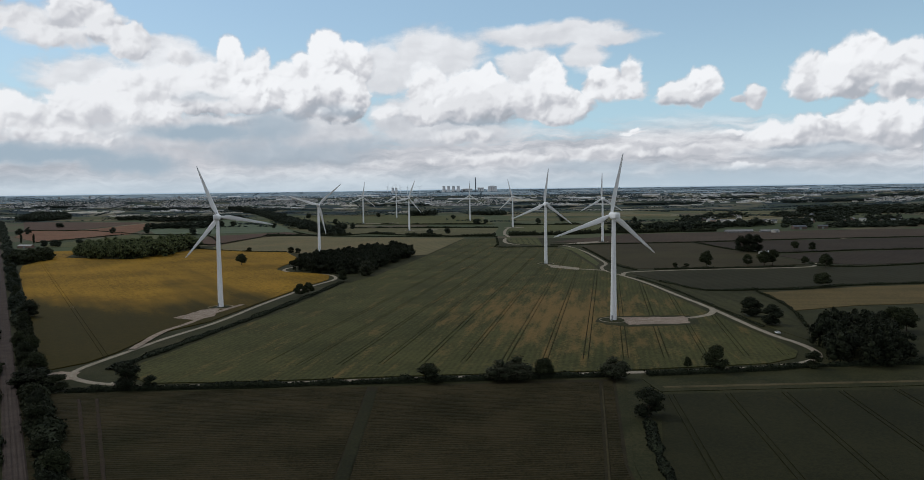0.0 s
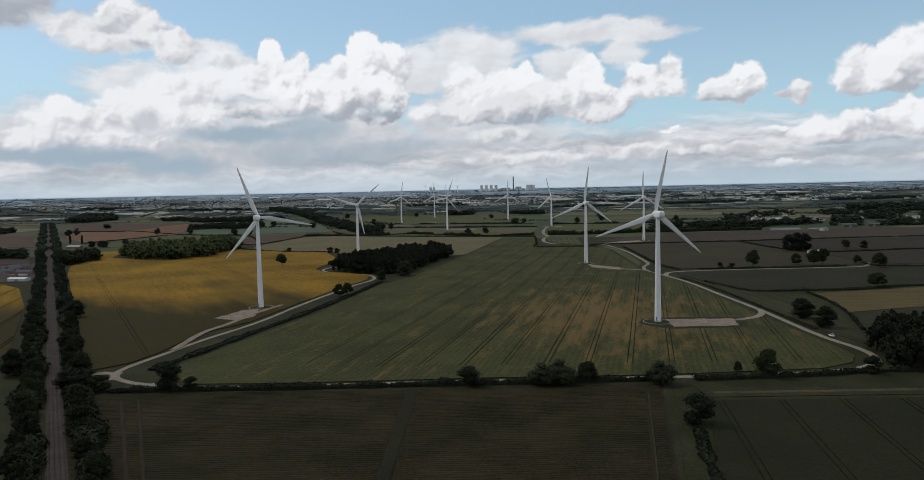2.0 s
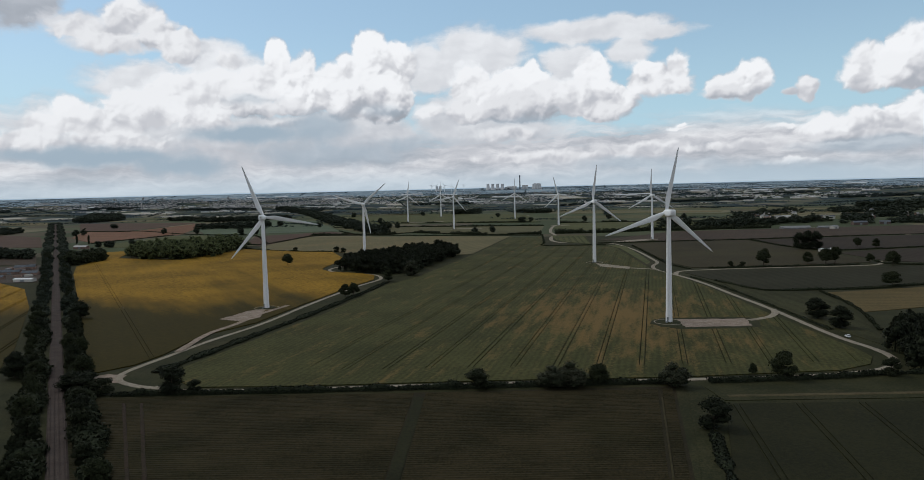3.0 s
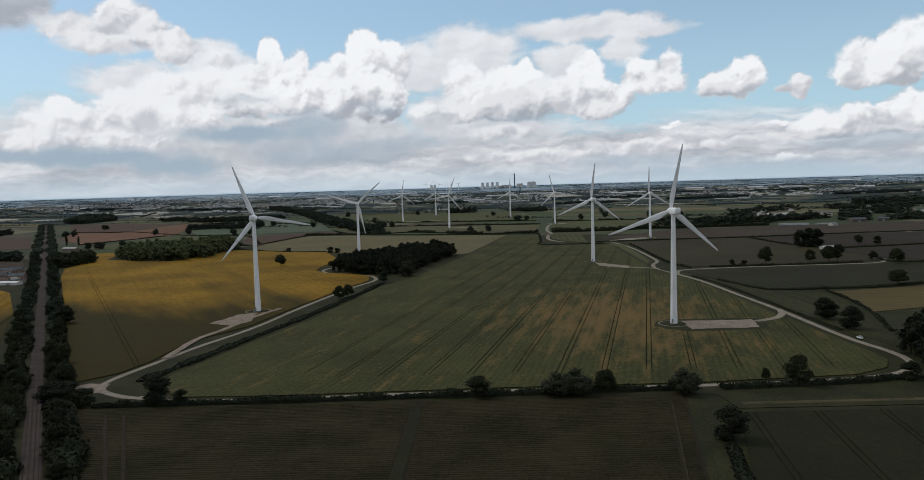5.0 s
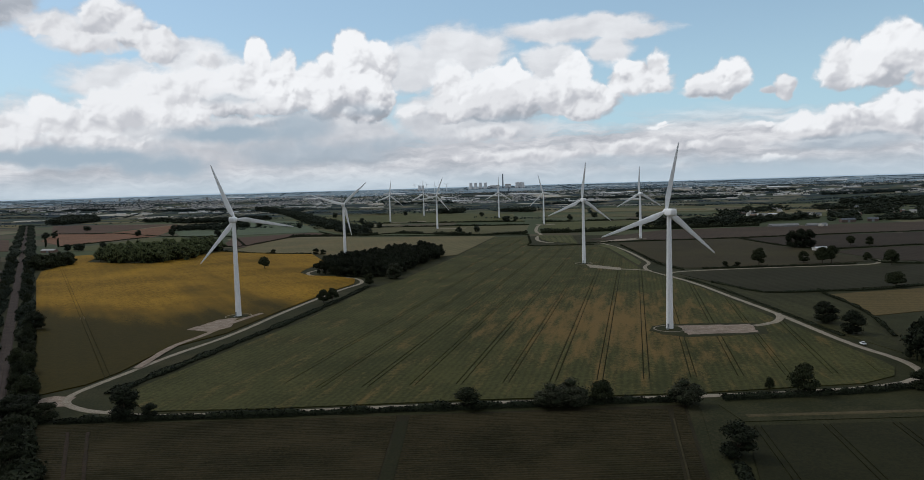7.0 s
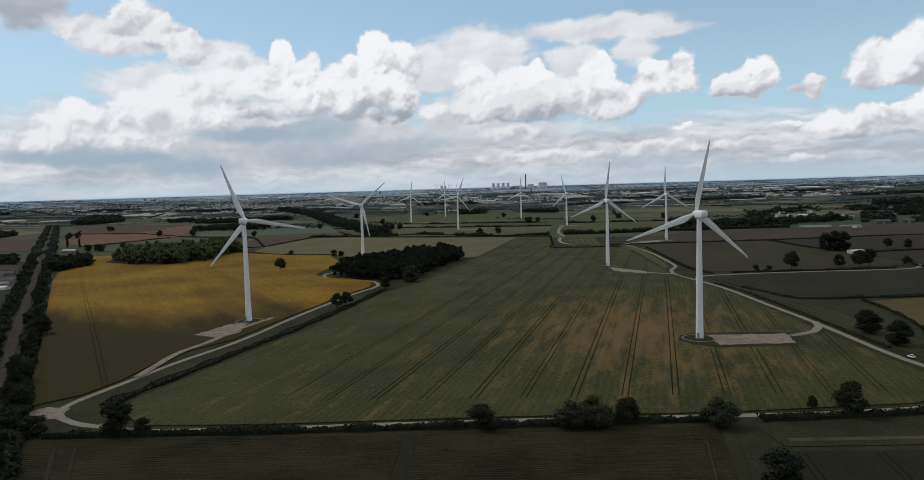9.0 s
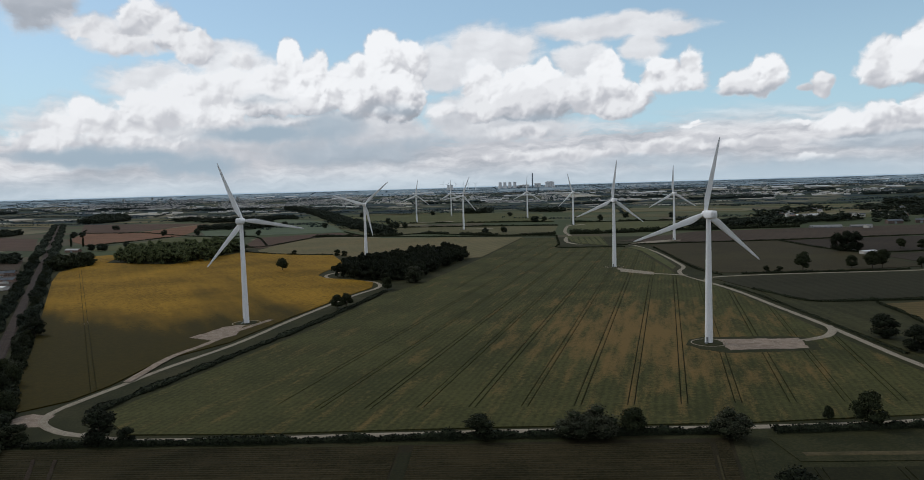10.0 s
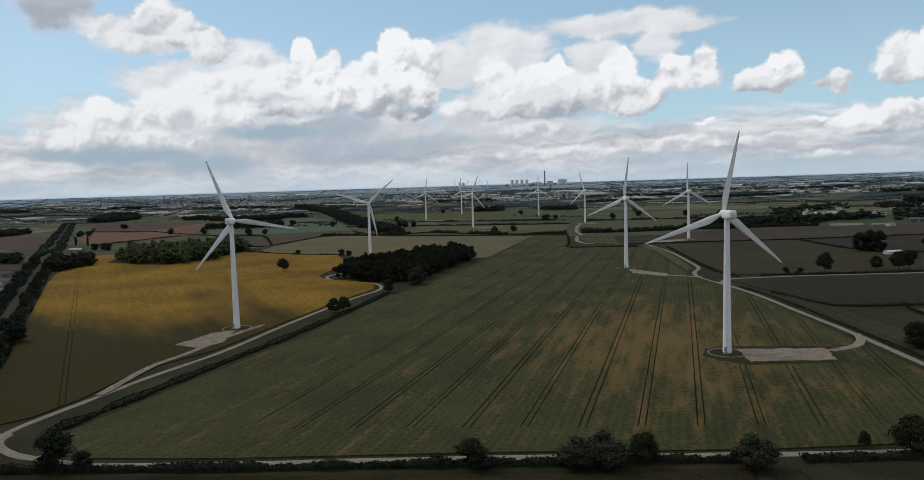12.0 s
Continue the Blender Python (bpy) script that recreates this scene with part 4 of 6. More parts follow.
ribbon("grass_margin", [(84, 313), (120, 315), (163, 317.5), (220, 320), (316, 324)], 3.0, M_ROUGH, "strip of dry rough grass along the crop", z=0.33)
field([(330, 1540), (470, 1650), (600, 1720), (780, 1760), (740, 1650), (600, 1590), (500, 1530), (400, 1500)], M_MEADOW, "dark green paddock beside the village", 0.4)
field([(440, 1800), (620, 1880), (900, 2075), (1010, 2090), (760, 1900), (600, 1800)], M_TAN, "pale corn strip behind the village", 0.4)

# strips of the middle distance
field([(-100, 2500), (160, 2540), (420, 2470), (380, 2380), (60, 2410)], M_TAN, "pale corn strip in the middle distance", 0.3)
field([(150, 2330), (420, 2300), (620, 2240), (590, 2150), (300, 2200), (160, 2250)], M_TAN, "pale corn strip in the middle distance", 0.3)
field([(450, 2120), (780, 2030), (740, 1960), (480, 2040)], M_MEADOW, "green meadow strip before the village", 0.3)
field([(700, 2350), (1000, 2200), (960, 2120), (690, 2270)], M_TAN, "pale stubble field beyond the village", 0.3)
field([(450, 2500), (760, 2420), (1000, 2280), (1020, 2330), (780, 2480), (480, 2560)], M_TAN, "pale stubble field beyond the village", 0.3)
field([(-620, 2540), (-330, 2520), (-300, 2440), (-560, 2450)], M_TAN, "pale corn strip in the middle distance", 0.3)
field([(100, 2080), (400, 2020), (460, 1930), (330, 1860), (110, 1940)], M_OLIVE, "olive crop field between tree lines", 0.3)

# ---- tracks ----
ribbon("track", [(-160, 325), (-168, 327), (-178, 330), (-190, 338), (-196, 347), (-197, 358), (-195, 372), (-191, 395), (-186, 426), (-173, 480), (-164, 557), (-149, 655), (-138, 698), (-139, 720), (-150, 743),
                 (-172, 757), (-199, 772), (-212, 795), (-211, 815), (-202, 836), (-203, 873), (-206, 930)], 3.5, M_STONE, "pale limestone farm track with worn wheel lines")
ribbon("track", [(-191, 397), (-195, 444), (-190, 478), (-187, 516), (-179, 552)], 4.2, M_PAD, "rough gravel spur to a turbine", z=0.62)
ribbon("track", [(-168, 328), (-150, 322.5), (-134, 322), (-92, 325), (-58, 328.6), (-13, 332.8), (33, 336), (73, 338.6), (113, 342.2), (146, 348), (166, 356), (177, 367), (181, 380), (181, 395), (175, 431), (171, 514), (165, 581),
                 (159, 650), (150, 701), (139, 745), (141, 783), (152, 817), (154, 856), (153, 972), (143, 1068), (133, 1096)], 3.9, M_STONE, "pale limestone farm track round the field", z=0.17)
ribbon("track", [(143, 475), (158, 484), (168, 500), (171, 514)], 4.5, M_STONE, "pale limestone spur to a turbine", z=0.55)
ribbon("track", [(148, 706), (158, 734), (192, 745), (253, 753), (312, 757), (354, 763), (372, 780), (379, 798)], 4.5, M_STONE, "pale limestone farm track", z=0.22)
ribbon("track", [(113, 768), (130, 757), (141, 750)], 4.5, M_STONE, "pale limestone spur to a turbine", z=0.55)
ribbon("track", [(86, 1600), (74, 1560), (64, 1457), (60, 1365), (64, 1298), (54, 1226), (53, 1161), (64, 1122), (73, 1118)], 6.0, M_STONE, "pale limestone track to a far turbine")
ribbon("track", [(518, 1374), (580, 1300), (584, 1190), (605, 1117), (640, 1050)], 6.0, M_STONE, "pale farm lane")
pad([(-209, 496), (-201, 528), (-191, 537), (-183, 502), (-191, 487)], M_PAD, "brown gravel crane pad beside a turbine", 0.58)
pad([(-319, 574), (-309, 577), (-302, 549), (-311, 541)], M_PAD, "pale bare soil beside the railway hedge", 0.3)
pad([(-210, 344), (-201, 334), (-189, 336), (-194, 349), (-204, 351)], M_PAD, "bare trampled earth at the bend of the track", 0.1)
pad([(84, 478), (92, 485), (122, 486), (146, 484), (148, 470), (143, 453), (120, 449), (96, 448), (85, 456), (81, 467)], M_VERGE, "dark trampled grass round a crane pad", 0.47)
pad([(99, 479), (143, 480), (139, 457), (100, 454)], M_PAD, "brown gravel crane pad beside a turbine")
pad([(85, 818), (115, 778), (113, 759), (86, 785)], M_STONE, "pale gravel crane pad beside a turbine")
pad([(133, 1096), (169, 1140), (211, 1162), (214, 1140), (150, 1098)], M_STONE, "pale gravel crane pad beside a turbine")
pad([(70, 1606), (110, 1612), (112, 1590), (80, 1585)], M_STONE, "pale gravel crane pad beside a turbine")
pad([(-290, 1885), (-200, 1890), (-200, 1870), (-290, 1868)], M_STONE, "pale gravel crane pad beside a turbine")
pad([(-139, 1548), (-80, 1552), (-80, 1536), (-139, 1534)], M_STONE, "pale gravel crane pad beside a turbine")


# ---- railway ----
RAIL_A, RAIL_D = Vector((-147, 228, 0)), Vector((-0.563, 0.8265, 0))
RAIL_N = Vector((RAIL_D.y, -RAIL_D.x, 0))


def railway():
    a, b = -360, 2500
    v, f = [], []
    for s in range(a, b + 1, 20):
        for o, z in ((-3.5, -0.1), (-2.8, 0.55), (-0.5, 0.5), (0, 0.42), (0.5, 0.5), (2.8, 0.55), (3.5, -0.1)):
            p = RAIL_A + RAIL_D * s + RAIL_N * o
            v.append((p.x, p.y, z))
    n = (b - a) // 20 + 1
    f = [(j * 7 + k, j * 7 + k + 1, (j + 1) * 7 + k + 1, (j + 1) * 7 + k) for j in range(n - 1) for k in range(6)]
    top = new("railway", mesh("railway", v, f, M_BALLAST))
    tagged(top, "double-track railway on brown ballast between hedges", "railway", kind="structure")
    for o in (-2.2, -0.77, 0.77, 2.2):
        v = []
        for s in (a, b):
            for w, z in ((-0.12, 0.5), (-0.12, 0.78), (0.12, 0.78), (0.12, 0.5)):
                p = RAIL_A + RAIL_D * s + RAIL_N * (o + w * 0.6)
                v.append((p.x, p.y, z))
        ob = new("rail", mesh("rail", v, [(0, 1, 5, 4), (1, 2, 6, 5), (2, 3, 7, 6), (0, 3, 2, 1), (4, 5, 6, 7)], M_RAIL))
        ob.parent = top
        tagged(ob, "rusty steel rail")


railway()


def rail_side(s, o):
    p = RAIL_A + RAIL_D * s + RAIL_N * o
    return (p.x, p.y)


# ---- wind turbines ----
HUB, ROTOR = 69.0, 41.0


def lathe(profile, sides, axis="z"):
    v, f = [], []
    for r, h in profile:
        for k in range(sides):
            c, s = r * math.cos(2 * math.pi * k / sides), r * math.sin(2 * math.pi * k / sides)
            v.append((c, s, h) if axis == "z" else (c, h, s))
    for j in range(len(profile) - 1):
        for k in range(sides):
            q = (j * sides + k, j * sides + (k + 1) % sides, (j + 1) * sides + (k + 1) % sides, (j + 1) * sides + k)
            f.append(q if axis == "z" else q[::-1])
    return v, f


def tower_mesh():
    prof = [(2.1 - 0.87 * k / 14, 0.3 + 66.7 * k / 14) for k in range(15)]
    return mesh("tower", *lathe(prof, 36), M_WHITE, True)


def nacelle_mesh():
    """A rounded housing, blunt at the back, narrowing to the rotor, with a raised rear cooler."""
    v, f = [], []
    secs = [(-7.2, 0.2, 0.3, 0.5), (-7.1, 1.35, 1.45, 0.35), (-6.4, 1.65, 1.85, 0.2), (-3.0, 1.8, 2.0, 0.0), (1.0, 1.8, 1.95, 0.0), (2.2, 1.65, 1.7, 0.0), (2.9, 1.4, 1.45, 0.0), (3.0, 0.3, 0.3, 0.0)]
    n = 24
    for y, w, h, dz in secs:
        for k in range(n):
            t = 2 * math.pi * k / n
            c, s = math.cos(t), math.sin(t)
            v.append((w * math.copysign(abs(c) ** 0.5, c), y, dz + h * math.copysign(abs(s) ** 0.55, s)))
    for j in range(len(secs) - 1):
        f += [(j * n + (k + 1) % n, j * n + k, (j + 1) * n + k, (j + 1) * n + (k + 1) % n) for k in range(n)]
    return mesh("nacelle", v, f, M_WHITE, True)


def blade_mesh():
    """A lofted blade along z: round root, broad shoulder, slim twisted tip."""
    secs = [(0.6, 1.8, 1.0, 0), (2.2, 1.85, 0.95, 2), (4.5, 2.5, 0.55, 12), (8.0, 3.2, 0.30, 12), (12, 2.9, 0.25, 9), (18, 2.35, 0.22, 6), (25, 1.85, 0.19, 3.5), (32, 1.35, 0.17, 1.5), (37.5, 0.95, 0.16, 0.5), (40.2, 0.55, 0.15, 0), (41.0, 0.12, 0.15, 0)]
    n, v, f = 14, [], []
    for z, c, th, tw in secs:
        rnd = max(0.0, min(1.0, (th - 0.3) / 0.65))
        c *= 1.0 + 0.16 * (1 - rnd)
        for k in range(n):
            t = 2 * math.pi * k / n
            x = 0.5 * c * math.cos(t)
            y = 0.5 * c * th * math.sin(t) * (1 if rnd > 0.9 else (0.62 + 0.38 * math.cos(t)) * (1 - rnd) + rnd)
            x -= 0.18 * c * (1 - rnd)
            a = radians(tw + 3)
            v.append((x * math.cos(a) - y * math.sin(a), x * math.sin(a) + y * math.cos(a) + 0.0006 * z * z, z))
    for j in range(len(secs) - 1):
        f += [(j * n + k, j * n + (k + 1) % n, (j + 1) * n + (k + 1) % n, (j + 1) * n + k) for k in range(n)]
    return mesh("blade", v, f, M_WHITE, True)


def box(x0, x1, y0, y1, z0, z1):
    v = [(x, y, z) for x in (x0, x1) for y in (y0, y1) for z in (z0, z1)]
    return v, [(0, 1, 3, 2), (4, 6, 7, 5), (0, 4, 5, 1), (2, 3, 7, 6), (0, 2, 6, 4), (1, 5, 7, 3)]


FLANGES = [mesh("flange", *lathe([(r + 0.0, z - 0.12), (r + 0.06, z - 0.1), (r + 0.06, z + 0.1), (r, z + 0.12)], 36), M_WHITE, True) for r, z in ((2.12, 0.42), (1.82, 22.3), (1.52, 44.6))]
TOWER, NACELLE, BLADE = tower_mesh(), nacelle_mesh(), blade_mesh()
SPINNER = mesh("hub", *lathe([(0.02, 2.6), (0.55, 2.5), (1.1, 2.1), (1.5, 1.3), (1.65, 0.3), (1.6, -0.8), (1.5, -1.2), (0.1, -1.25)], 24, "y"), M_WHITE, True)
PLINTH = mesh("foundation", *lathe([(7.5, 0.2), (7.0, 0.60), (3.2, 0.66), (3.0, 0.72), (0.1, 0.72)], 32), M_VERGE)
RING = mesh("gravel_ring", *lathe([(9.4, 0.4), (9.3, 0.62), (8.8, 0.62), (8.7, 0.4)], 40), M_STONE)
DOOR = mesh("door", *box(-0.5, 0.5, -2.22, -1.9, 1.6, 3.8), M_DOOR)
STAIR_V, STAIR_F = [], []
for step_no in range(5):
    sv, sf = box(-0.6, 0.6, -3.9 + 0.34 * step_no, -3.5 + 0.34 * step_no, 0.60, 0.80 + 0.17 * step_no)
    STAIR_F += [tuple(i + len(STAIR_V) for i in q) for q in sf]
    STAIR_V += sv
STAIR = mesh("stair", STAIR_V, STAIR_F, M_DOOR)
MAST = mesh("wind_vane", *box(-0.06, 0.06, -6.2, -6.08, 1.9, 3.9), M_DOOR)


def turbine(x, y, phase, label="tall white wind turbine standing in farmland", near=True):
    top = new("wind_turbine")
    top.matrix_basis = pose(x, y, rise(x, y)) @ Matrix.Diagonal((1, 1, 1, 1) if near else (0.6, 0.6, 0.6, 1))
    head = pose(0, 0, HUB, 0, 0, 9)
    def add(name, data, m, parent=top, words=""):
        ob = new(name, data)
        ob.parent = parent
        ob.matrix_basis = m
        return tagged(ob, words)
    add("tower", TOWER, Matrix.Identity(4), words="tapered white steel tower")
    cab = add("nacelle", NACELLE, head @ Matrix.Diagonal((1.12, 1.08, 1.12, 1)))
    if near:
        for fl in FLANGES:
            add("flange", fl, Matrix.Identity(4))
        add("foundation", PLINTH, Matrix.Identity(4), words="round earth-covered footing")
        add("gravel_ring", RING, Matrix.Identity(4), words="pale gravel ring round the footing")
        add("door", DOOR, pose(0, 0, 0, 0, 0, -35), words="grey steel tower door")
        add("stair", STAIR, pose(0, 0, 0, 0, 0, -35), words="grey steel steps")
        for off in (-0.7, 0.7):
            add("wind_vane", MAST, pose(off, 0, 0), cab)
    rotor = head @ pose(0, 0, 0, 5, 0, 0) @ pose(0, 4.3, 0)
    add("hub", SPINNER, rotor)
    for k in range(3):
        add("blade", BLADE, rotor @ pose(0, 0, 0, 0, phase + 120 * k, 0), words="long slim white blade")
    return tagged(top, label, "wind turbine", "wind farm turbines")


for tx, ty, ph, words in [
        (-192, 541, -20, "tall white wind turbine at the edge of a barley field"),
        (-204, 944, 48, "tall white wind turbine behind a small wood"),
        (84.3, 826, 6, "tall white wind turbine at the back of a wheat field"),
        (93.1, 471, 10, "tall white wind turbine beside a gravel pad"),
        (-138, 1530, 20, "tall white wind turbine behind a tree line"),
        (88, 1600, -15, "tall white wind turbine at the end of a track"),
        (208, 1150, 0, "tall white wind turbine on a brown field"),
        (-291, 1877, 8, "distant white wind turbine in green pasture"),
        (-241, 2226, 0, "distant white wind turbine in green pasture"),
        (-10, 1964, 2, "distant white wind turbine in green pasture")]:
    turbine(tx, ty, ph, words)
for tx, ty, ph in [(-420, 4520, 12), (-470, 4560, -30), (-520, 4540, 40), (-395, 4600, -8), (-560, 4620, 25), (-345, 4560, 55)]:
    turbine(tx, ty, ph, "far white wind turbine near the horizon", False)

# ---- trees ----
for x, y, h, w, sort in [
        (-278, 852, 14, 14, "oak"), (-262, 1020, 8, 11, "bush"), (-250, 1012, 7, 10, "bush"), (-330, 1045, 6, 9, "bush"), (-145, 597, 10, 11, "oak"), (-138, 597, 11, 11, "oak"), (-126, 690, 11, 12, "oak"), (-110, 735, 15, 19, "willow"),
        (-155, 319, 11.5, 14.5, "dark"), (-144, 318, 6, 7, "dark"), (-195, 319, 9, 16, "dark"), (-205, 324, 8, 14, "dark"), (-186, 317, 7, 12, "bush"), (-19, 325.5, 8, 13, "bush"), (13, 327, 9.5, 14, "willow"), (22, 328, 10.5, 16, "willow"), (34, 331, 9, 9.5, "oak"),
        (66, 328, 10, 14.5, "willow"), (116, 340, 12, 12.5, "oak"), (104, 345, 5.5, 4, "oak"), (164, 345, 8, 9, "bush"), (68, 274, 10.5, 13.5, "dark"),
        (251, 771, 18, 16, "oak"), (301, 787, 12, 12, "oak"), (316, 779, 16, 16, "oak"), (326, 781, 17, 15, "oak"), (362, 784, 10, 10, "oak"), (371, 756, 14, 16, "oak"),
        (299, 614, 12, 16, "oak"), (216, 765, 6, 7, "bush"), (228, 766, 5, 9, "bush"), (364, 945, 22, 22, "dark"), (354, 948, 20, 18, "dark"), (376, 950, 21, 18, "dark"), (429, 958, 12, 12, "oak"), (450, 954, 11, 11, "oak"),
        (187, 482, 12, 17, "dark"), (188, 451, 12, 15, "dark"), (248, 424, 15, 17, "oak"), (258, 428, 14, 15, "oak"), (237, 418, 13, 13, "dark"),
        (-1092, 1861, 14, 24, "oak"), (-799, 1563, 14, 16, "oak"), (-712, 1540, 15, 16, "oak"), (-581, 1467, 17, 17, "oak"), (-552, 1478, 13, 12, "oak"), (-701, 1183, 13, 20, "oak"), (-725, 1190, 12, 14, "oak"),
        (-685, 1229, 12, 14, "oak"), (-1006, 1558, 14, 20, "dark"), (-990, 1565, 13, 16, "dark"), (-828, 1290, 18, 5, "poplar"), (-801, 1284, 18, 5, "poplar"), (-606, 1786, 16, 18, "oak"), (-638, 1796, 16, 14, "oak"), (-480, 1700, 14, 14, "oak"),
        (-309, 2304, 16, 16, "oak"), (-293, 1610, 15, 18, "oak"), (-308, 1622, 14, 16, "oak"), (-275, 1615, 15, 15, "oak"), (-640, 2400, 16, 18, "oak"), (-358, 1841, 16, 14, "oak"), (-528, 2270, 18, 20, "oak"),
        (8, 1763, 15, 22, "oak"), (30, 1770, 13, 14, "oak"), (-83, 1356, 14, 16, "oak"), (-51, 1398, 13, 14, "oak"), (-318, 506, 12, 15, "dark"), (-248, 345, 12, 13, "dark"),
        (160, 1760, 14, 16, "oak"), (230, 1850, 15, 18, "oak"), (330, 1800, 15, 18, "oak"), (400, 1780, 14, 16, "oak"), (-60, 2080, 14, 16, "oak")]:
    tree(x, y, h, w, sort)

# ---- woods and belts of trees ----
wood([(-200, 790), (-172, 758), (-138, 746), (-116, 750), (-77, 944), (-100, 1010), (-140, 1000), (-176, 940), (-197, 873)], 9.5, 15, M_DIM, "small dark wood beside the track", 420, 0.05)
wood([(-563, 985), (-496, 943), (-433, 949), (-429, 1010), (-437, 1132), (-484, 1200), (-540, 1140), (-590, 1080)], 13, 19, M_ASH, "plantation of pale green trees behind the barley", 420, 0.05)
wood([(-586, 893), (-567, 890), (-569, 947), (-600, 1010), (-650, 1000)], 10, 14, M_LEAF, "clump of trees beside the railway", 400, 0.05)
wood([(184, 393), (178, 348), (198, 338), (220, 355), (236, 407), (238, 432), (214, 436)], 8.5, 14, M_DIM, "dark thicket at the bend of the track", 450, 0.05)
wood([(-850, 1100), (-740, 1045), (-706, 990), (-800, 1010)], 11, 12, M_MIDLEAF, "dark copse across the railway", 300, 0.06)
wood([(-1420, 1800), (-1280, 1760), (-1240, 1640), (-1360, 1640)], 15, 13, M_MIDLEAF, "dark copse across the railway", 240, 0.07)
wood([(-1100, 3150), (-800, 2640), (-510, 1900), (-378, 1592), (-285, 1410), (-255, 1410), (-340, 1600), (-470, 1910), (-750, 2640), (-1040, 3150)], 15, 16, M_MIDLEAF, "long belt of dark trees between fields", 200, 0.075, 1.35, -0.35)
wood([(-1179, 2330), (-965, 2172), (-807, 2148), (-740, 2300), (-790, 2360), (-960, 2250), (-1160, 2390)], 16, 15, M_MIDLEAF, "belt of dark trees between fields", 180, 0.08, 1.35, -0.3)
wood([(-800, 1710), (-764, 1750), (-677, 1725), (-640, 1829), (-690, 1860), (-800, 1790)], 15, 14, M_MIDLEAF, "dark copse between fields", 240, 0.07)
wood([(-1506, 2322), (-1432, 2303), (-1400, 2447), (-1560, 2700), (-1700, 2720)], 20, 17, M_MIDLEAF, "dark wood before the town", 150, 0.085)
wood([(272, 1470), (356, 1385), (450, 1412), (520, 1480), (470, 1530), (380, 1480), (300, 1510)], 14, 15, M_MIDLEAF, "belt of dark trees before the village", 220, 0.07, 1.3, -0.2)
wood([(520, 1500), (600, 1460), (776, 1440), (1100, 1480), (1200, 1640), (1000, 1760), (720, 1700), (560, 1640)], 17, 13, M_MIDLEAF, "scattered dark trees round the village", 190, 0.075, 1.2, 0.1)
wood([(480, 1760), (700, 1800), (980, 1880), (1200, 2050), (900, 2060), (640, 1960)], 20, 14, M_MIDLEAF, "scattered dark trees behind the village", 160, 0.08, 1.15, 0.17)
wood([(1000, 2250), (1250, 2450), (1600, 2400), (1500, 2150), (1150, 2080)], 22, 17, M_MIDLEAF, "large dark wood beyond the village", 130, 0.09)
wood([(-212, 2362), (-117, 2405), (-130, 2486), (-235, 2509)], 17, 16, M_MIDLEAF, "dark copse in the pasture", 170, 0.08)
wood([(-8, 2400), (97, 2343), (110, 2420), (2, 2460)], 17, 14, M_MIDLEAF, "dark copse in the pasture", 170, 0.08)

# ---- hedges ----
hedge([(-179, 313.5), (-153, 316), (-91, 320), (-41, 324.3), (-20, 326), (11, 328.5), (32, 330.5), (69, 333)], 3.4, 3.6, 1.0, 26, 0.42, M_DIM, label="dark hedge between track and row crop")
hedge([(82, 333.5), (111, 336.8), (144, 341.5), (160, 346), (184, 348), (260, 352), (320, 354)], 3.2, 3.6, 1.0, 26, 0.42, M_DIM, label="dark hedge between track and grass strip")
hedge([(-180, 353), (-175, 380), (-164, 438), (-149, 516), (-133, 620), (-126, 680)], 1.8, 7.0, 1.0, 26, 0.42, M_DIM, label="low dark hedge beside the farm track")
hedge([(66.5, 268), (61, 226), (58, 150), (56, 60), (43, -380)], 1.5, 5.0, 1.0, 30, 0.42, M_DIM, label="dark hedge along a ditch")
hedge([(-462, 1184), (-428, 1204), (-406, 1372), (-365, 1393), (-266, 1368), (-125, 1328), (42, 1288)], 2.2, 3.5, 2.0, 10, 0.8, label="dark hedge behind the pale corn")
hedge([(-432, 1112), (-394, 1078), (-325, 1039), (-271, 1024)], 2.0, 3.2, 1.6, 10, 0.7)
hedge([(-417, 1410), (-269, 1390), (-205, 1426), (-82, 1342), (40, 1326)], 6, 8, 2.0, 12, 1.2, label="overgrown hedge with small trees", gaps=0.3)
hedge([(66, 1330), (135, 1330), (201, 1345), (248, 1366), (298, 1352), (366, 1367), (464, 1374)], 9, 12, 2.0, 16, 1.3, label="line of dark bushy trees")
hedge([(119, 1092), (208, 1102), (343, 1115), (472, 1140), (566, 1153), (760, 1170)], 1.8, 3.0, 1.6, 10, 0.7)
hedge([(342, 1108), (353, 985), (382, 926), (441, 931), (513, 949), (640, 955)], 2.0, 3.5, 1.6, 10, 0.7)
hedge([(160, 1040), (161, 950), (160, 855), (162, 792), (172, 752)], 1.8, 3.0, 1.4, 10, 0.6)
hedge([(192, 757), (255, 760), (308, 764), (345, 770)], 2.0, 3.2, 1.2, 12, 0.55)
hedge([(173, 662), (180, 640), (195, 602), (241, 601), (280, 604), (333, 622), (460, 636)], 2.2, 3.4, 1.2, 12, 0.5, label="dark hedge before the pale corn")
hedge([(234, 591), (231, 543), (222, 495), (206, 442)], 1.8, 3.0, 1.2, 12, 0.5)
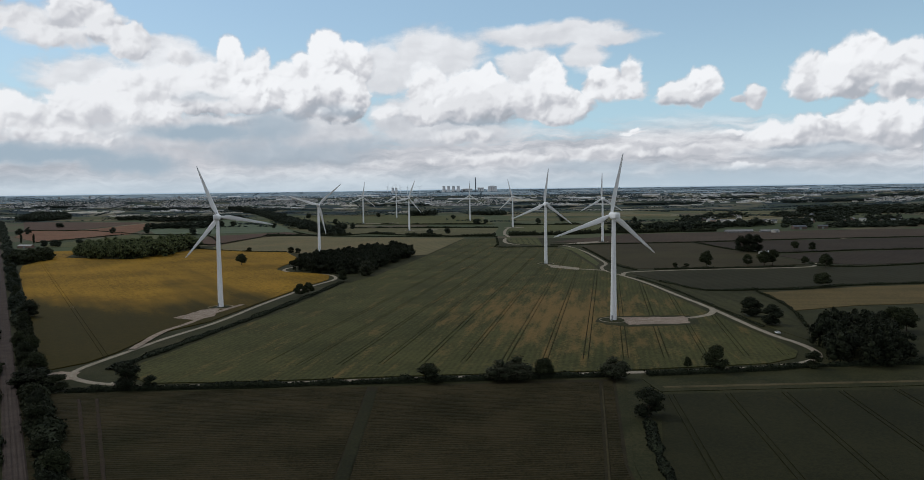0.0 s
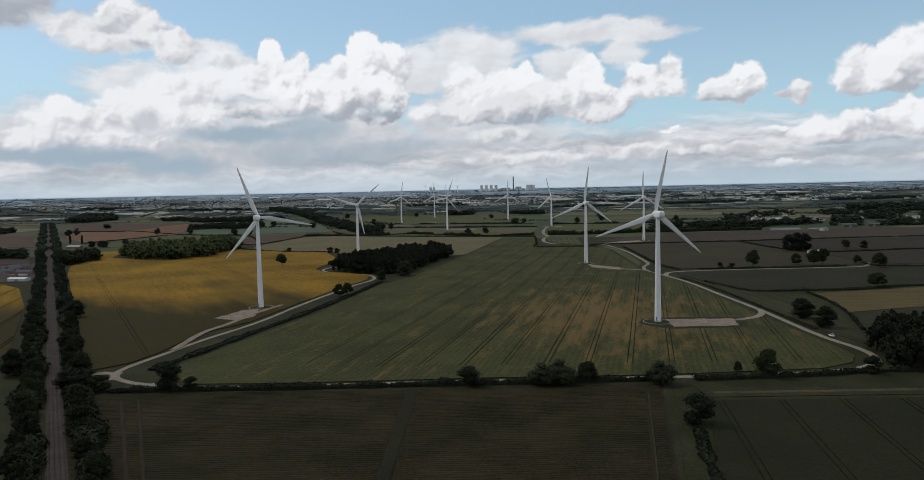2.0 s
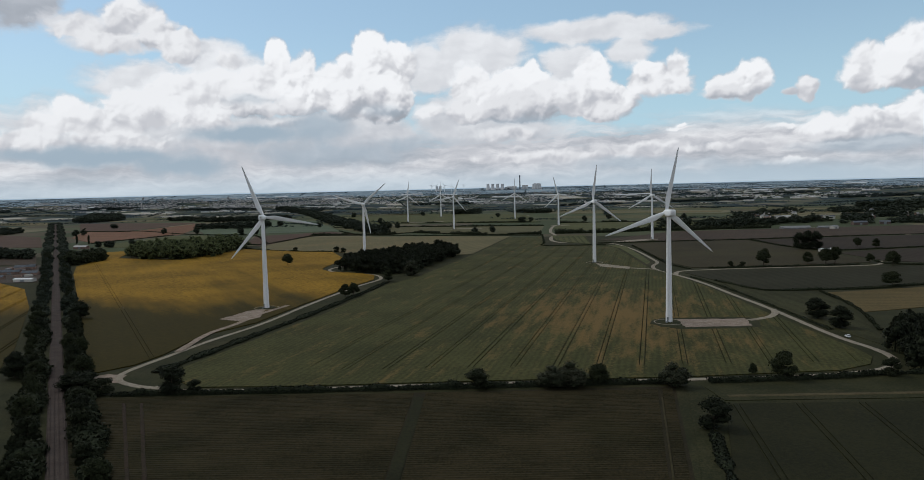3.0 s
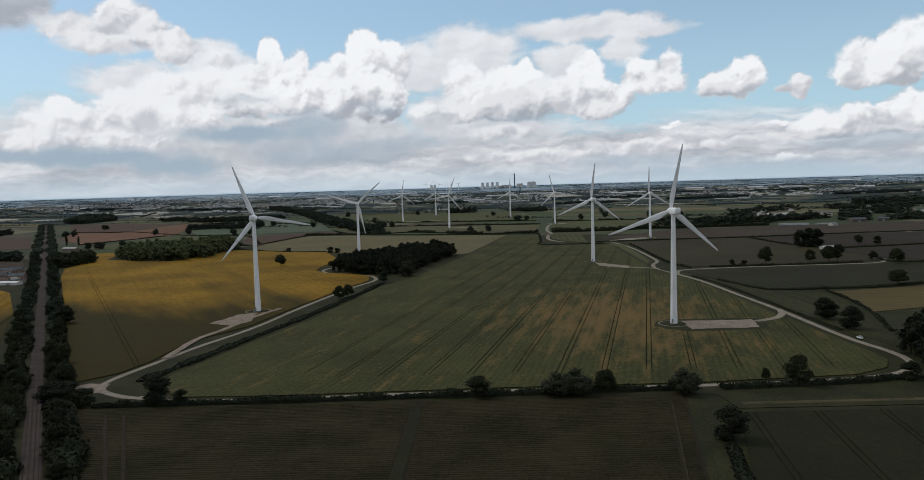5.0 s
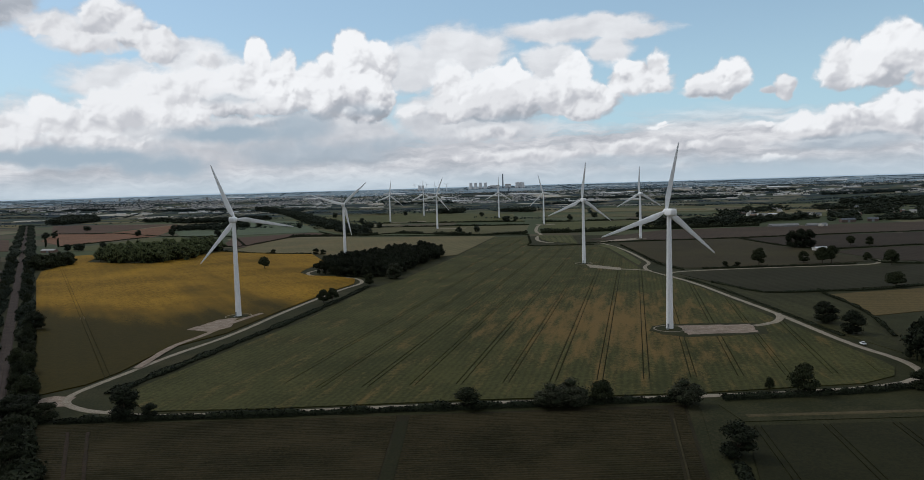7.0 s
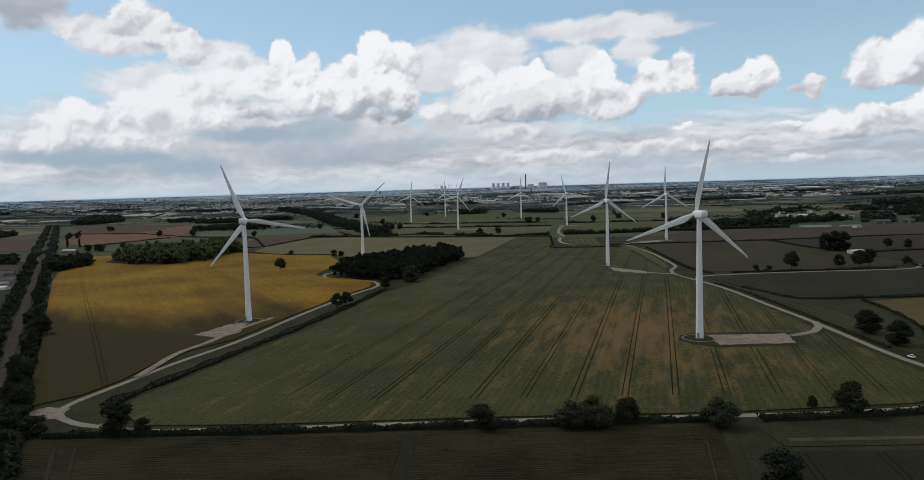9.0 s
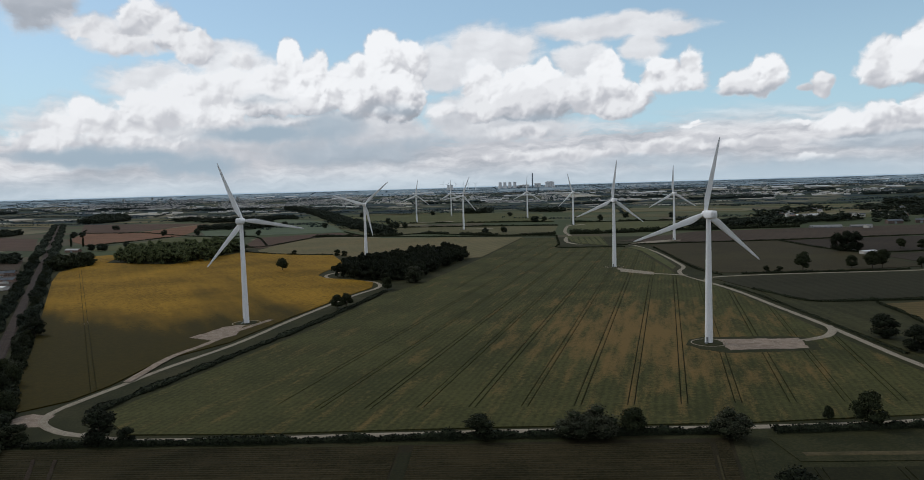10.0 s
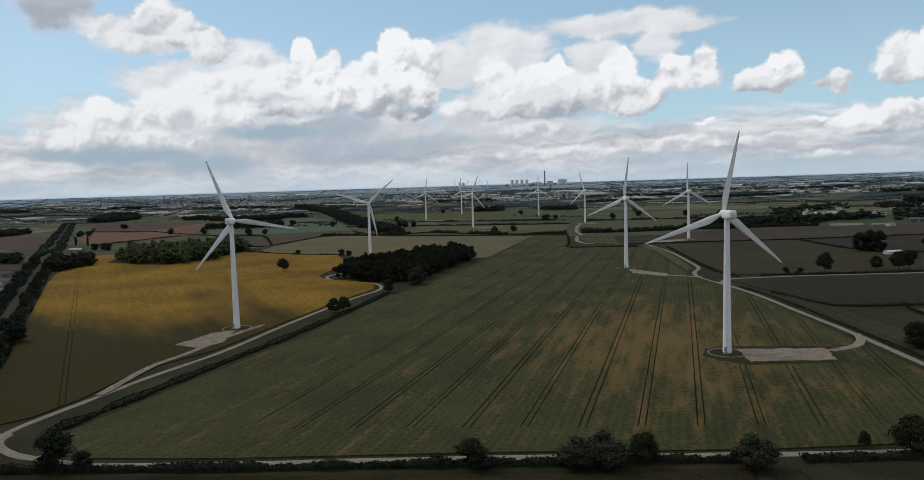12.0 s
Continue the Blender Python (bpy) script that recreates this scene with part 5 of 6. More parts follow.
hedge([(158, 690), (166, 650), (172, 590), (176, 521), (180, 445)], 1.2, 2.5, 1.2, 10, 0.45, label="low rough hedge beside the farm track")
hedge([(374, 800), (376, 770), (420, 762), (520, 790)], 2.2, 3.5, 1.4, 12, 0.6)
hedge([(41, 1262), (39, 1127), (38, 1062), (108, 1062), (124, 1056)], 2.0, 3.5, 1.4, 10, 0.6)
hedge([(-982, 1690), (-932, 1705), (-756, 1552), (-659, 1490), (-587, 1470)], 2.2, 3.5, 2.0, 8, 0.9)
hedge([(-802, 1294), (-774, 1410), (-749, 1511)], 2.2, 4, 2.0, 8, 0.9)
hedge([(-430, 1205), (-530, 1420), (-590, 1480)], 2.2, 4, 2.0, 8, 0.9)
hedge([(-390, 1540), (-330, 1425), (-290, 1400)], 2.2, 4, 2.0, 8, 0.9)
hedge([(-980, 1710), (-1100, 1745), (-1200, 1900)], 2.4, 4, 2.4, 8, 1.0)
hedge([(-441, 1690), (-200, 1645), (55, 1598)], 3.5, 6, 2.4, 8, 1.2, gaps=0.35)
hedge([(-358, 1850), (-150, 1800), (51, 1756)], 4, 6, 2.4, 8, 1.2, gaps=0.35)
hedge([(90, 1700), (300, 1690), (430, 1660)], 5, 8, 2.4, 10, 1.3, gaps=0.35)
for o, wide in ((9.8, 12.0), (-9.8, 12.5)):
    words = "tall dark trackside hedge of bushy trees"
    hedge([rail_side(s, o + (1.0 if k % 2 else -0.8)) for k, s in enumerate(range(-160, 321, 60))], 4.8, wide, 1.2, 40, 0.6, M_LEAFB, label=words)
    # farther stretches use the paler leaf: their sunlight is put into the colour
    hedge([rail_side(s, o + (1.6 if k % 2 else -1.2)) for k, s in enumerate(range(320, 921, 50))], 4.6, wide - 1.5, 1.2, 34, 0.62, M_MIDLEAF, label=words)
    hedge([rail_side(s, o + (4.0 if k % 2 else -1.0) * (1 if o > 0 else -1)) for k, s in enumerate(range(920, 2500, 110))], 6.0, wide + 2, 3.0, 18, 1.4, M_MIDLEAF, label=words)
line_rng = random.Random(8)
for side_off in (9.2, -10.5):
    s = -150
    while s < 1000:
        x, y = rail_side(s, side_off + line_rng.uniform(-2.5, 3.0 if side_off > 0 else 2.0))
        h = line_rng.uniform(6.5, 11)
        tree(x, y, h, h * line_rng.uniform(0.85, 1.2), line_rng.choice(["dark", "oak", "oak", "bush"]), "bushy dark tree in the trackside hedge", "trackside trees")
        s += line_rng.uniform(14, 34)

# ---- buildings and far things ----
M_ROOFW = material("pale_sheet_roof", (0.46, 0.47, 0.48), (0.66, 0.67, 0.68), 0.1, rough=0.55)
M_ROOFG = material("grey_sheet_roof", (0.12, 0.12, 0.12), (0.22, 0.22, 0.215), 0.1, rough=0.6)
M_TILE = material("tile_roof", (0.085, 0.068, 0.06), (0.15, 0.112, 0.095), 0.2, fine=1.2, island=0.5)
M_BRICK = material("brick_wall", (0.17, 0.11, 0.088), (0.29, 0.21, 0.17), 0.02, fine=0.5, third=(0.36, 0.33, 0.29), patch=0.54, island=0.6)
M_CREAM = material("pale_wall", (0.45, 0.43, 0.39), (0.62, 0.60, 0.56), 0.05, rough=0.7)
M_SLATE = material("slate_roof", (0.060, 0.070, 0.080), (0.120, 0.130, 0.145), 0.1, island=0.6)
M_GLASS = material("window_glass", (0.03, 0.035, 0.04), (0.06, 0.065, 0.07), 0.5, rough=0.15)
# concrete on the horizon, lightened: haze put into the base colour
M_STACK = material("hazed_tower_concrete", (0.55, 0.56, 0.57), (0.64, 0.64, 0.64), 0.02, rough=0.9)
M_CHIMNEY = material("dark_grey_concrete", (0.16, 0.18, 0.20), (0.22, 0.24, 0.26), 0.02, rough=0.9)
M_TYRE = material("tyre_rubber", (0.02, 0.02, 0.02), (0.035, 0.035, 0.035), 1.0, rough=0.8)
M_CARPAINT = material("white_car_paint", (0.66, 0.67, 0.68), (0.74, 0.75, 0.76), 1.0, rough=0.3)
# hills: haze put into a blue base colour and an even glow
M_HAZE = material("hazed_hills", (0.115, 0.155, 0.185), (0.150, 0.195, 0.225), 0.003, rough=1.0)
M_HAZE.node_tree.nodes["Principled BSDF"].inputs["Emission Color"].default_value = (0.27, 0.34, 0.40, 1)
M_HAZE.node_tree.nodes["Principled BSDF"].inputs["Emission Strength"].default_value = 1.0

# tree lines at the horizon, leaf colour paled and blued as haze
M_BLUELEAF = material("haze_blue_foliage", (0.060, 0.082, 0.094), (0.090, 0.115, 0.128), 0.02, rough=0.9, island=0.4)
# rim of the plain: blue base and weak glow stand for haze
M_BLUE = material("hazed_distance", (0.036, 0.054, 0.067), (0.095, 0.122, 0.138), 0.010, rough=1.0, fine=0.02, third=(0.26, 0.26, 0.24), patch=0.55, pscale=0.010)
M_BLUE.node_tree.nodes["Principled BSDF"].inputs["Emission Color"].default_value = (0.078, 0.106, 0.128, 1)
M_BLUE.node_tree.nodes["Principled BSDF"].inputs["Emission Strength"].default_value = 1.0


def shed(x, y, length, width, eaves, turn, roof, wall, label, category="shed", name="shed"):
    """A gabled building: walls, two roof slopes with overhang and thickness, a big door at one side."""
    top = new(name)
    top.matrix_basis = pose(x, y, rise(x, y), 0, 0, turn)
    a, b, r = length / 2, width / 2, eaves + width * (0.1 if roof is M_ROOFW else 0.22)
    v = [(-a, -b, -0.3), (a, -b, -0.3), (a, b, -0.3), (-a, b, -0.3), (-a, -b, eaves), (a, -b, eaves), (a, b, eaves), (-a, b, eaves), (-a, 0, r), (a, 0, r)]
    ob = new("wall", mesh("wall", v, [(0, 1, 5, 4), (1, 2, 6, 9, 5), (2, 3, 7, 6), (3, 0, 4, 8, 7)], wall))
    ob.parent = top
    for s in (-1, 1):
        o = b * 1.06
        v = [(-a - 0.4, 0, r + 0.15), (a + 0.4, 0, r + 0.15), (a + 0.4, s * o, eaves - 0.1), (-a - 0.4, s * o, eaves - 0.1)]
        v += [(p[0], p[1], p[2] + 0.22) for p in v]
        f = [(0, 1, 2, 3), (7, 6, 5, 4), (0, 4, 5, 1), (1, 5, 6, 2), (2, 6, 7, 3), (3, 7, 4, 0)]
        ob = new("roof", mesh("roof", v, f, roof))
        ob.parent = top
    d = min(2.2, a * 0.4)
    ob = new("door", mesh("door", *box(-d, d, -b - 0.06, -b + 0.05, 0, eaves * 0.8), M_DOOR))
    ob.parent = top
    return tagged(top, label, category)


SHEDS = "sheds of the farmstead"
for x, y, l, w, e, t, roof, wall, words in [
        (-592, 800, 22, 9, 3, 12, M_SLATE, M_BRICK, "grey-roofed farm shed across the railway"),
        (-560, 790, 18, 8, 3, 5, M_SLATE, M_BRICK, "grey-roofed low farm shed across the railway"),
        (-522, 728, 21, 8, 3, -4, M_ROOFW, M_CREAM, "low white-roofed shed beside the railway hedge"),
        (-575, 752, 20, 7, 2.5, 8, M_SLATE, M_BRICK, "low grey-roofed shed beside a yard"),
        (-610, 850, 22, 10, 3.5, 25, M_SLATE, M_BRICK, "grey-roofed farm shed across the railway"),
        (-602, 828, 12, 7, 3, 60, M_TILE, M_BRICK, "small tiled outbuilding in a yard"),
        (-744, 1172, 26, 9, 3.5, -10, M_ROOFG, M_BRICK, "grey-roofed barn behind a tree clump"),
        (496, 1336, 46, 9, 2.2, 2, M_ROOFG, M_ROOFG, "long low pale shed at the field edge"),
        (500, 1352, 52, 9, 2.2, 2, M_ROOFG, M_ROOFG, "long low grey shed at the field edge"),
        (548, 1340, 26, 9, 2.2, 4, M_ROOFG, M_ROOFG, "low grey shed at the field edge"),
        (556, 1322, 14, 8, 4, 30, M_ROOFG, M_CREAM, "small pale farm building at the lane"),
        (640, 1412, 26, 12, 5, 3, M_SLATE, M_TILE, "long dark farmhouse under trees"),
        (690, 1420, 18, 10, 5, -20, M_SLATE, M_TILE, "dark brick farmhouse among trees"),
        (616, 1740, 62, 14, 3, 2, M_ROOFW, M_CREAM, "long white-roofed glasshouse before the village"),
        (689, 1680, 14, 10, 6, 70, M_TILE, M_CREAM, "white gabled house among trees"),
        (842, 1500, 24, 10, 5, 5, M_ROOFW, M_BRICK, "pale-roofed barn among trees"),
        (939, 1560, 40, 14, 6, 10, M_ROOFG, M_CREAM, "large pale barn among trees"),
        (900, 1545, 20, 10, 5, 15, M_TILE, M_BRICK, "brick house among trees"),
        (372, 912, 16, 8, 3, 15, M_ROOFW, M_CREAM, "white-roofed barn beside a thicket")]:
    shed(x, y, l, w, e, t, roof, wall, words)
for x, y, l, w, e, t in [(-60, 3880, 190, 40, 9, 3), (90, 3990, 120, 40, 9, 0), (200, 3960, 150, 40, 9, -4), (560, 3770, 130, 45, 10, -6), (640, 3800, 120, 40, 10, -8), (-280, 3800, 90, 35, 9, 5),
                         (-190, 3500, 120, 30, 8, 4), (-640, 4300, 150, 45, 10, 8), (-420, 4200, 140, 40, 9, 4), (980, 3960, 160, 45, 10, -12), (1400, 3740, 170, 50, 10, -18), (1250, 3820, 120, 40, 10, -15),
                         (1840, 4080, 180, 45, 10, -22), (1650, 3500, 120, 35, 9, -20), (-2051, 3330, 110, 34, 8, 28), (-1560, 4160, 170, 50, 10, 20), (-1420, 4200, 120, 40, 10, 18), (-1060, 3960, 140, 36, 9, 14), (2100, 3700, 120, 40, 9, -26)]:
    shed(x, y, l * (0.6 if x < -800 or x > 900 else 0.85), w * 0.6, e * 0.42, t, M_ROOFW, M_CREAM, "large white warehouse on the distant plain", "warehouse", "warehouse")


def houses(name, spots, seed, label, big=1.0):
    """Many small gabled houses as one far spread, walls and tiled roofs."""
    rng = random.Random(seed)
    v, f, mats = [], [], []
    for x, y in spots:
        z, t = rise(x, y) - 0.3, rng.uniform(0, math.pi)
        k = 1 - 0.5 * min(1.0, max(0.0, (math.hypot(x, y - 60) - 2800) / 1500))
        a, b, e = k * rng.uniform(4, 9), k * rng.uniform(3.5, 4.5), k * rng.uniform(4, 6)
        if big > 1:
            a, b, e, t = a * big, b * big * 0.6, e * 0.8, 0.5 * t - 0.8
        r, c, s = e + b * (0.75 if big == 1 else 0.12), math.cos(t), math.sin(t)
        o = len(v)
        for px, py, pz in [(-a, -b, 0), (a, -b, 0), (a, b, 0), (-a, b, 0), (-a, -b, e), (a, -b, e), (a, b, e), (-a, b, e), (-a, 0, r), (a, 0, r),
                           (-a, -b, e), (a, -b, e), (a, b, e), (-a, b, e), (-a, 0, r), (a, 0, r)]:
            v.append((x + px * c - py * s, y + px * s + py * c, z + pz))
        f += [tuple(o + i for i in q) for q in ((0, 1, 5, 4), (1, 2, 6, 9, 5), (2, 3, 7, 6), (3, 0, 4, 8, 7), (10, 11, 15, 14), (12, 13, 14, 15))]
        wall = 0 if rng.random() < 0.4 else 2
        if big > 1:
            mats += [2] * 4 + [4] * 2
            continue
        mats += [wall] * 4 + [1 if rng.random() < 0.5 else 3] * 2
    me = mesh(name, v, f, M_CONCRETE if "village" not in label or "far" in label else M_BRICK)
    for mt in (M_SLATE, M_CREAM, M_ROOFG, M_ROOFW):
        me.materials.append(mt)
    me.polygons.foreach_set("material_index", mats)
    return tagged(new(name, me), label, "houses", kind="stuff")


def spread(seed, n, x0, x1, y0, y1, keep):
    rng = random.Random(seed)
    got = []
    while len(got) < n:
        x, y = rng.uniform(x0, x1), rng.uniform(y0, y1)
        if keep(x, y, rng):
            got.append((x, y))
    return got


def in_town(x, y, rng):
    if math.hypot(x, y - 60) > 4450 or math.hypot(x, y - 60) < 3450:
        return False
    return noise.noise(Vector((x * 0.004, y * 0.004, 1.0))) + 0.25 > rng.random() * 0.6 and -0.72 < x / y < -0.22


houses("town_houses", spread(2, 2800, -2700, -800, 3000, 4500, in_town), 5, "grey and pale rendered houses of a distant town")
houses("village_houses", spread(3, 1500, -800, 3000, 2900, 4600, lambda x, y, r: 3200 < math.hypot(x, y - 60) < 4400 and noise.noise(Vector((x * 0.005, y * 0.005, 6.0))) > 0.12), 6, "scattered houses of far villages on the plain")
houses("far_sheds", spread(9, 1000, -2700, 3200, 2950, 4700, lambda x, y, r: 3100 < math.hypot(x, y - 60) < 4720 and noise.noise(Vector((x * 0.002, y * 0.006, 3.0))) > 0.05), 10, "scattered white sheds and glasshouses on the far plain", 2.6)
houses("village_houses", spread(4, 45, 560, 1000, 1600, 2050, lambda x, y, r: noise.noise(Vector((x * 0.01, y * 0.01, 2.0))) > -0.1), 7, "brick houses of a village half hidden by trees")


def block(x, y, w, d, h, label):
    """A town tower block: walls with rows of windows, a flat roof with a plant room."""
    top = new("tower_block")
    top.matrix_basis = pose(x, y, rise(x, y), 0, 0, 20)
    for name, bx, mt in (("wall", box(-w / 2, w / 2, -d / 2, d / 2, -0.5, h), M_CONCRETE), ("roof", box(-w / 2 - 0.3, w / 2 + 0.3, -d / 2 - 0.3, d / 2 + 0.3, h, h + 0.8), M_ROOFG), ("plant_room", box(-w / 5, w / 5, -d / 5, d / 5, h + 0.8, h + 4), M_CONCRETE)):
        ob = new(name, mesh(name, *bx, mt))
        ob.parent = top
    for k in range(int(h / 3)):
        ob = new("window", mesh("window", *box(-w / 2 + 1, w / 2 - 1, -d / 2 - 0.05, -d / 2 + 0.05, 1 + 3 * k, 2.4 + 3 * k), M_GLASS))
        ob.parent = top
    return tagged(top, label, "tower block")


for x, y, h in [(-2040, 3960, 13), (-1905, 3910, 12), (-1870, 3990, 10), (-2290, 3900, 11), (-1700, 4080, 11), (-2180, 4010, 12)]:
    block(x, y, 11, 10, h, "pale tower block rising from the distant town")


def crate(x, y, w, d, h, turn, mat, label):
    """A container or stack in the yard: a body with corner posts proud of it."""
    top = new("container")
    top.matrix_basis = pose(x, y, rise(x, y), 0, 0, turn)
    ob = new("body", mesh("body", *box(-w / 2, w / 2, -d / 2, d / 2, 0, h), mat))
    ob.parent = top
    for cx in (-1, 1):
        for cy in (-1, 1):
            ob = new("corner_post", mesh("corner_post", *box(cx * w / 2 - 0.08, cx * w / 2 + 0.08, cy * d / 2 - 0.08, cy * d / 2 + 0.08, 0, h + 0.1), M_DOOR))
            ob.parent = top
    return tagged(top, label, "container", "containers in the yard")


yard = random.Random(3)
for k in range(16):
    cy = yard.uniform(735, 860)
    crate(-147 - 0.6812 * (cy - 228) - yard.uniform(30, 95), cy, yard.uniform(4, 9), 2.6, 2.6, yard.uniform(-30, 60), (M_ROOFG, M_TILE, M_CREAM if k == 6 else M_BRICK, M_DOOR)[k % 4],
          ("grey steel container in the yard", "rust-brown container in the yard", "cream container in the yard" if k == 6 else "brown boarded container in the yard", "dark steel container in the yard")[k % 4])


# power station near the horizon
def cooling_tower(x, y, high):
    prof = [(high * (0.235 + 0.155 * (1 - min(1.0, k / 9)) ** 1.6 + 0.008 * max(0, k - 9)), high * k / 12) for k in range(13)]
    rim = prof[-1][0]
    prof += [(rim - 0.6, high), (rim - 1.0, high * 0.93), (rim * 0.5, high * 0.9)]
    ob = new("cooling_tower", mesh("cooling_tower", *lathe(prof, 28), M_STACK, True))
    ob.matrix_basis = pose(x, y, rise(x, y) - 1)
    return tagged(ob, "waisted concrete cooling tower on the horizon", "cooling tower", "cooling towers of the power station")


for x in (-197, -166, -134, -102):
    cooling_tower(x, 4690 + (x % 7) * 3, 40)
for x, dy in ((102, 0), (122, 8), (142, 2), (112, 60), (133, 66)):
    cooling_tower(x, 4680 + dy, 36)
for x in (-530, -508):
    cooling_tower(x, 4660, 34)
stack = new("chimney", mesh("chimney", *lathe([(5.2, 0), (4.6, 20), (4.0, 60), (3.7, 92), (3.9, 92.2), (3.9, 94), (2.8, 94), (2.8, 90)], 20), M_CHIMNEY, True))
stack.matrix_basis = pose(12, 4690, rise(12, 4690) - 1)
tagged(stack, "tall slim concrete chimney on the horizon", "chimney")
for x, w, h in ((-40, 60, 14), (45, 40, 20), (-70, 30, 10)):
    shed(x, 4700, w, 26, h, 0, M_ROOFG, M_STACK, "grey boiler house of the power station", "power station", "boiler_house")


# far hedgerows and spinneys
def far_growth(name, seed, lines, near, far_, reach, high, label, clumps=5, size=3.2, mat=None):
    rng = np.random.default_rng(seed)
    spots = []
    while len(spots) < lines:
        r, t = math.sqrt(rng.uniform(near ** 2, far_ ** 2)), rng.uniform(-0.82, 0.82)
        x, y = r * math.sin(t), 60 + r * math.cos(t)
        a = rng.choice([0.15, 0.3, 1.7, 2.6, 2.9]) + rng.normal() * 0.12
        n = int(rng.uniform(0.3, 1.0) * reach / 6)
        gap = rng.uniform(0.5, 1.0)
        pts = [(x + math.cos(a) * 6 * k + rng.normal() * 1.5, y + math.sin(a) * 6 * k + rng.normal() * 1.5) for k in range(n) if rng.random() < gap]
        spots.append(pts)
    c = []
    for px, py in [p for s in spots for p in s]:
        if math.hypot(px, py - 60) > 4800 or (px < -650 and py < 2250):
            continue
        h = high * rng.uniform(0.5, 1.3)
        z = rise(px, py)
        for k in range(clumps):
            c.append((px + rng.normal() * 2.2, py + rng.normal() * 2.2, z + h * rng.uniform(0.15, 0.9)))
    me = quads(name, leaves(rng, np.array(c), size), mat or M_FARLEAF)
    return tagged(new(name, me), label, "hedgerow", kind="stuff")


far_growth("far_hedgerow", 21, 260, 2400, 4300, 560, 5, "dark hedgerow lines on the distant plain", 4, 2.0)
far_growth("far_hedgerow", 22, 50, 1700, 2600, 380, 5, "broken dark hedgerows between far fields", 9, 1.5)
far_growth("far_hedgerow", 23, 190, 4000, 4760, 620, 4, "tree lines near the horizon, haze painted blue-green", 4, 2.2, M_BLUELEAF)
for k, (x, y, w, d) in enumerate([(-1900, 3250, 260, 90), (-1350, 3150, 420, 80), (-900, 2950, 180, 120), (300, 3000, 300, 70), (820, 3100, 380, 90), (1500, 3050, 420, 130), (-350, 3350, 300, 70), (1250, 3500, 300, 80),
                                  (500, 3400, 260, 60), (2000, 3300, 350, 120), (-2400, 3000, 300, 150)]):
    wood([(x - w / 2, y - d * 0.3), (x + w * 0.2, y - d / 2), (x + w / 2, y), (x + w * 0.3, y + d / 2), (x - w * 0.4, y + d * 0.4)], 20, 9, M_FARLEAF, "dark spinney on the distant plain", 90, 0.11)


# the far plain and low hills behind it, haze put into blue colour and glow
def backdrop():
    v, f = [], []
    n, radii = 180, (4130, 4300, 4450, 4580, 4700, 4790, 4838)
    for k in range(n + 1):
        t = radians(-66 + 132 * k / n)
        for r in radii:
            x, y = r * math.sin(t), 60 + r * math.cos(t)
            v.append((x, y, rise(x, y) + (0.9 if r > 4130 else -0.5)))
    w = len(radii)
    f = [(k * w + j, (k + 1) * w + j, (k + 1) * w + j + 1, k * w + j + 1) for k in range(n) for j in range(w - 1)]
    tagged(new("backdrop", mesh("backdrop", v, f, M_BLUE, True)), "plain near the horizon, haze painted blue-grey", "distant plain", kind="structure")
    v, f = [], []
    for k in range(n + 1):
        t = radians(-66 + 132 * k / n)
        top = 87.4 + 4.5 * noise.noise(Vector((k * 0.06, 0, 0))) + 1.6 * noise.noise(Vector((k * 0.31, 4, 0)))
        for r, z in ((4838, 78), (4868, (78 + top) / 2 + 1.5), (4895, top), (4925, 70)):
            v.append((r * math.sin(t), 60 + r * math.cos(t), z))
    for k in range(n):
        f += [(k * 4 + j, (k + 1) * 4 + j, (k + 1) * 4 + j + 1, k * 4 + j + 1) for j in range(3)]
    tagged(new("backdrop", mesh("backdrop", v, f, M_HAZE, True)), "low hills on the horizon, haze painted blue", "hills", kind="structure")


backdrop()

M_WATER = material("river_water", (0.10, 0.12, 0.13), (0.16, 0.18, 0.19), 0.01, rough=0.12)


def river(points, label):
    """A far reach of river lying just over the plain."""
    bm = bmesh.new()
    bm.faces.new([bm.verts.new((x, y, rise(x, y) + 1.2)) for x, y in points])
    bmesh.ops.triangulate(bm, faces=bm.faces[:])
    bmesh.ops.recalc_face_normals(bm, faces=bm.faces)
    ob = part("water", bm, M_WATER)
    return tagged(ob, label, "river", kind="structure")


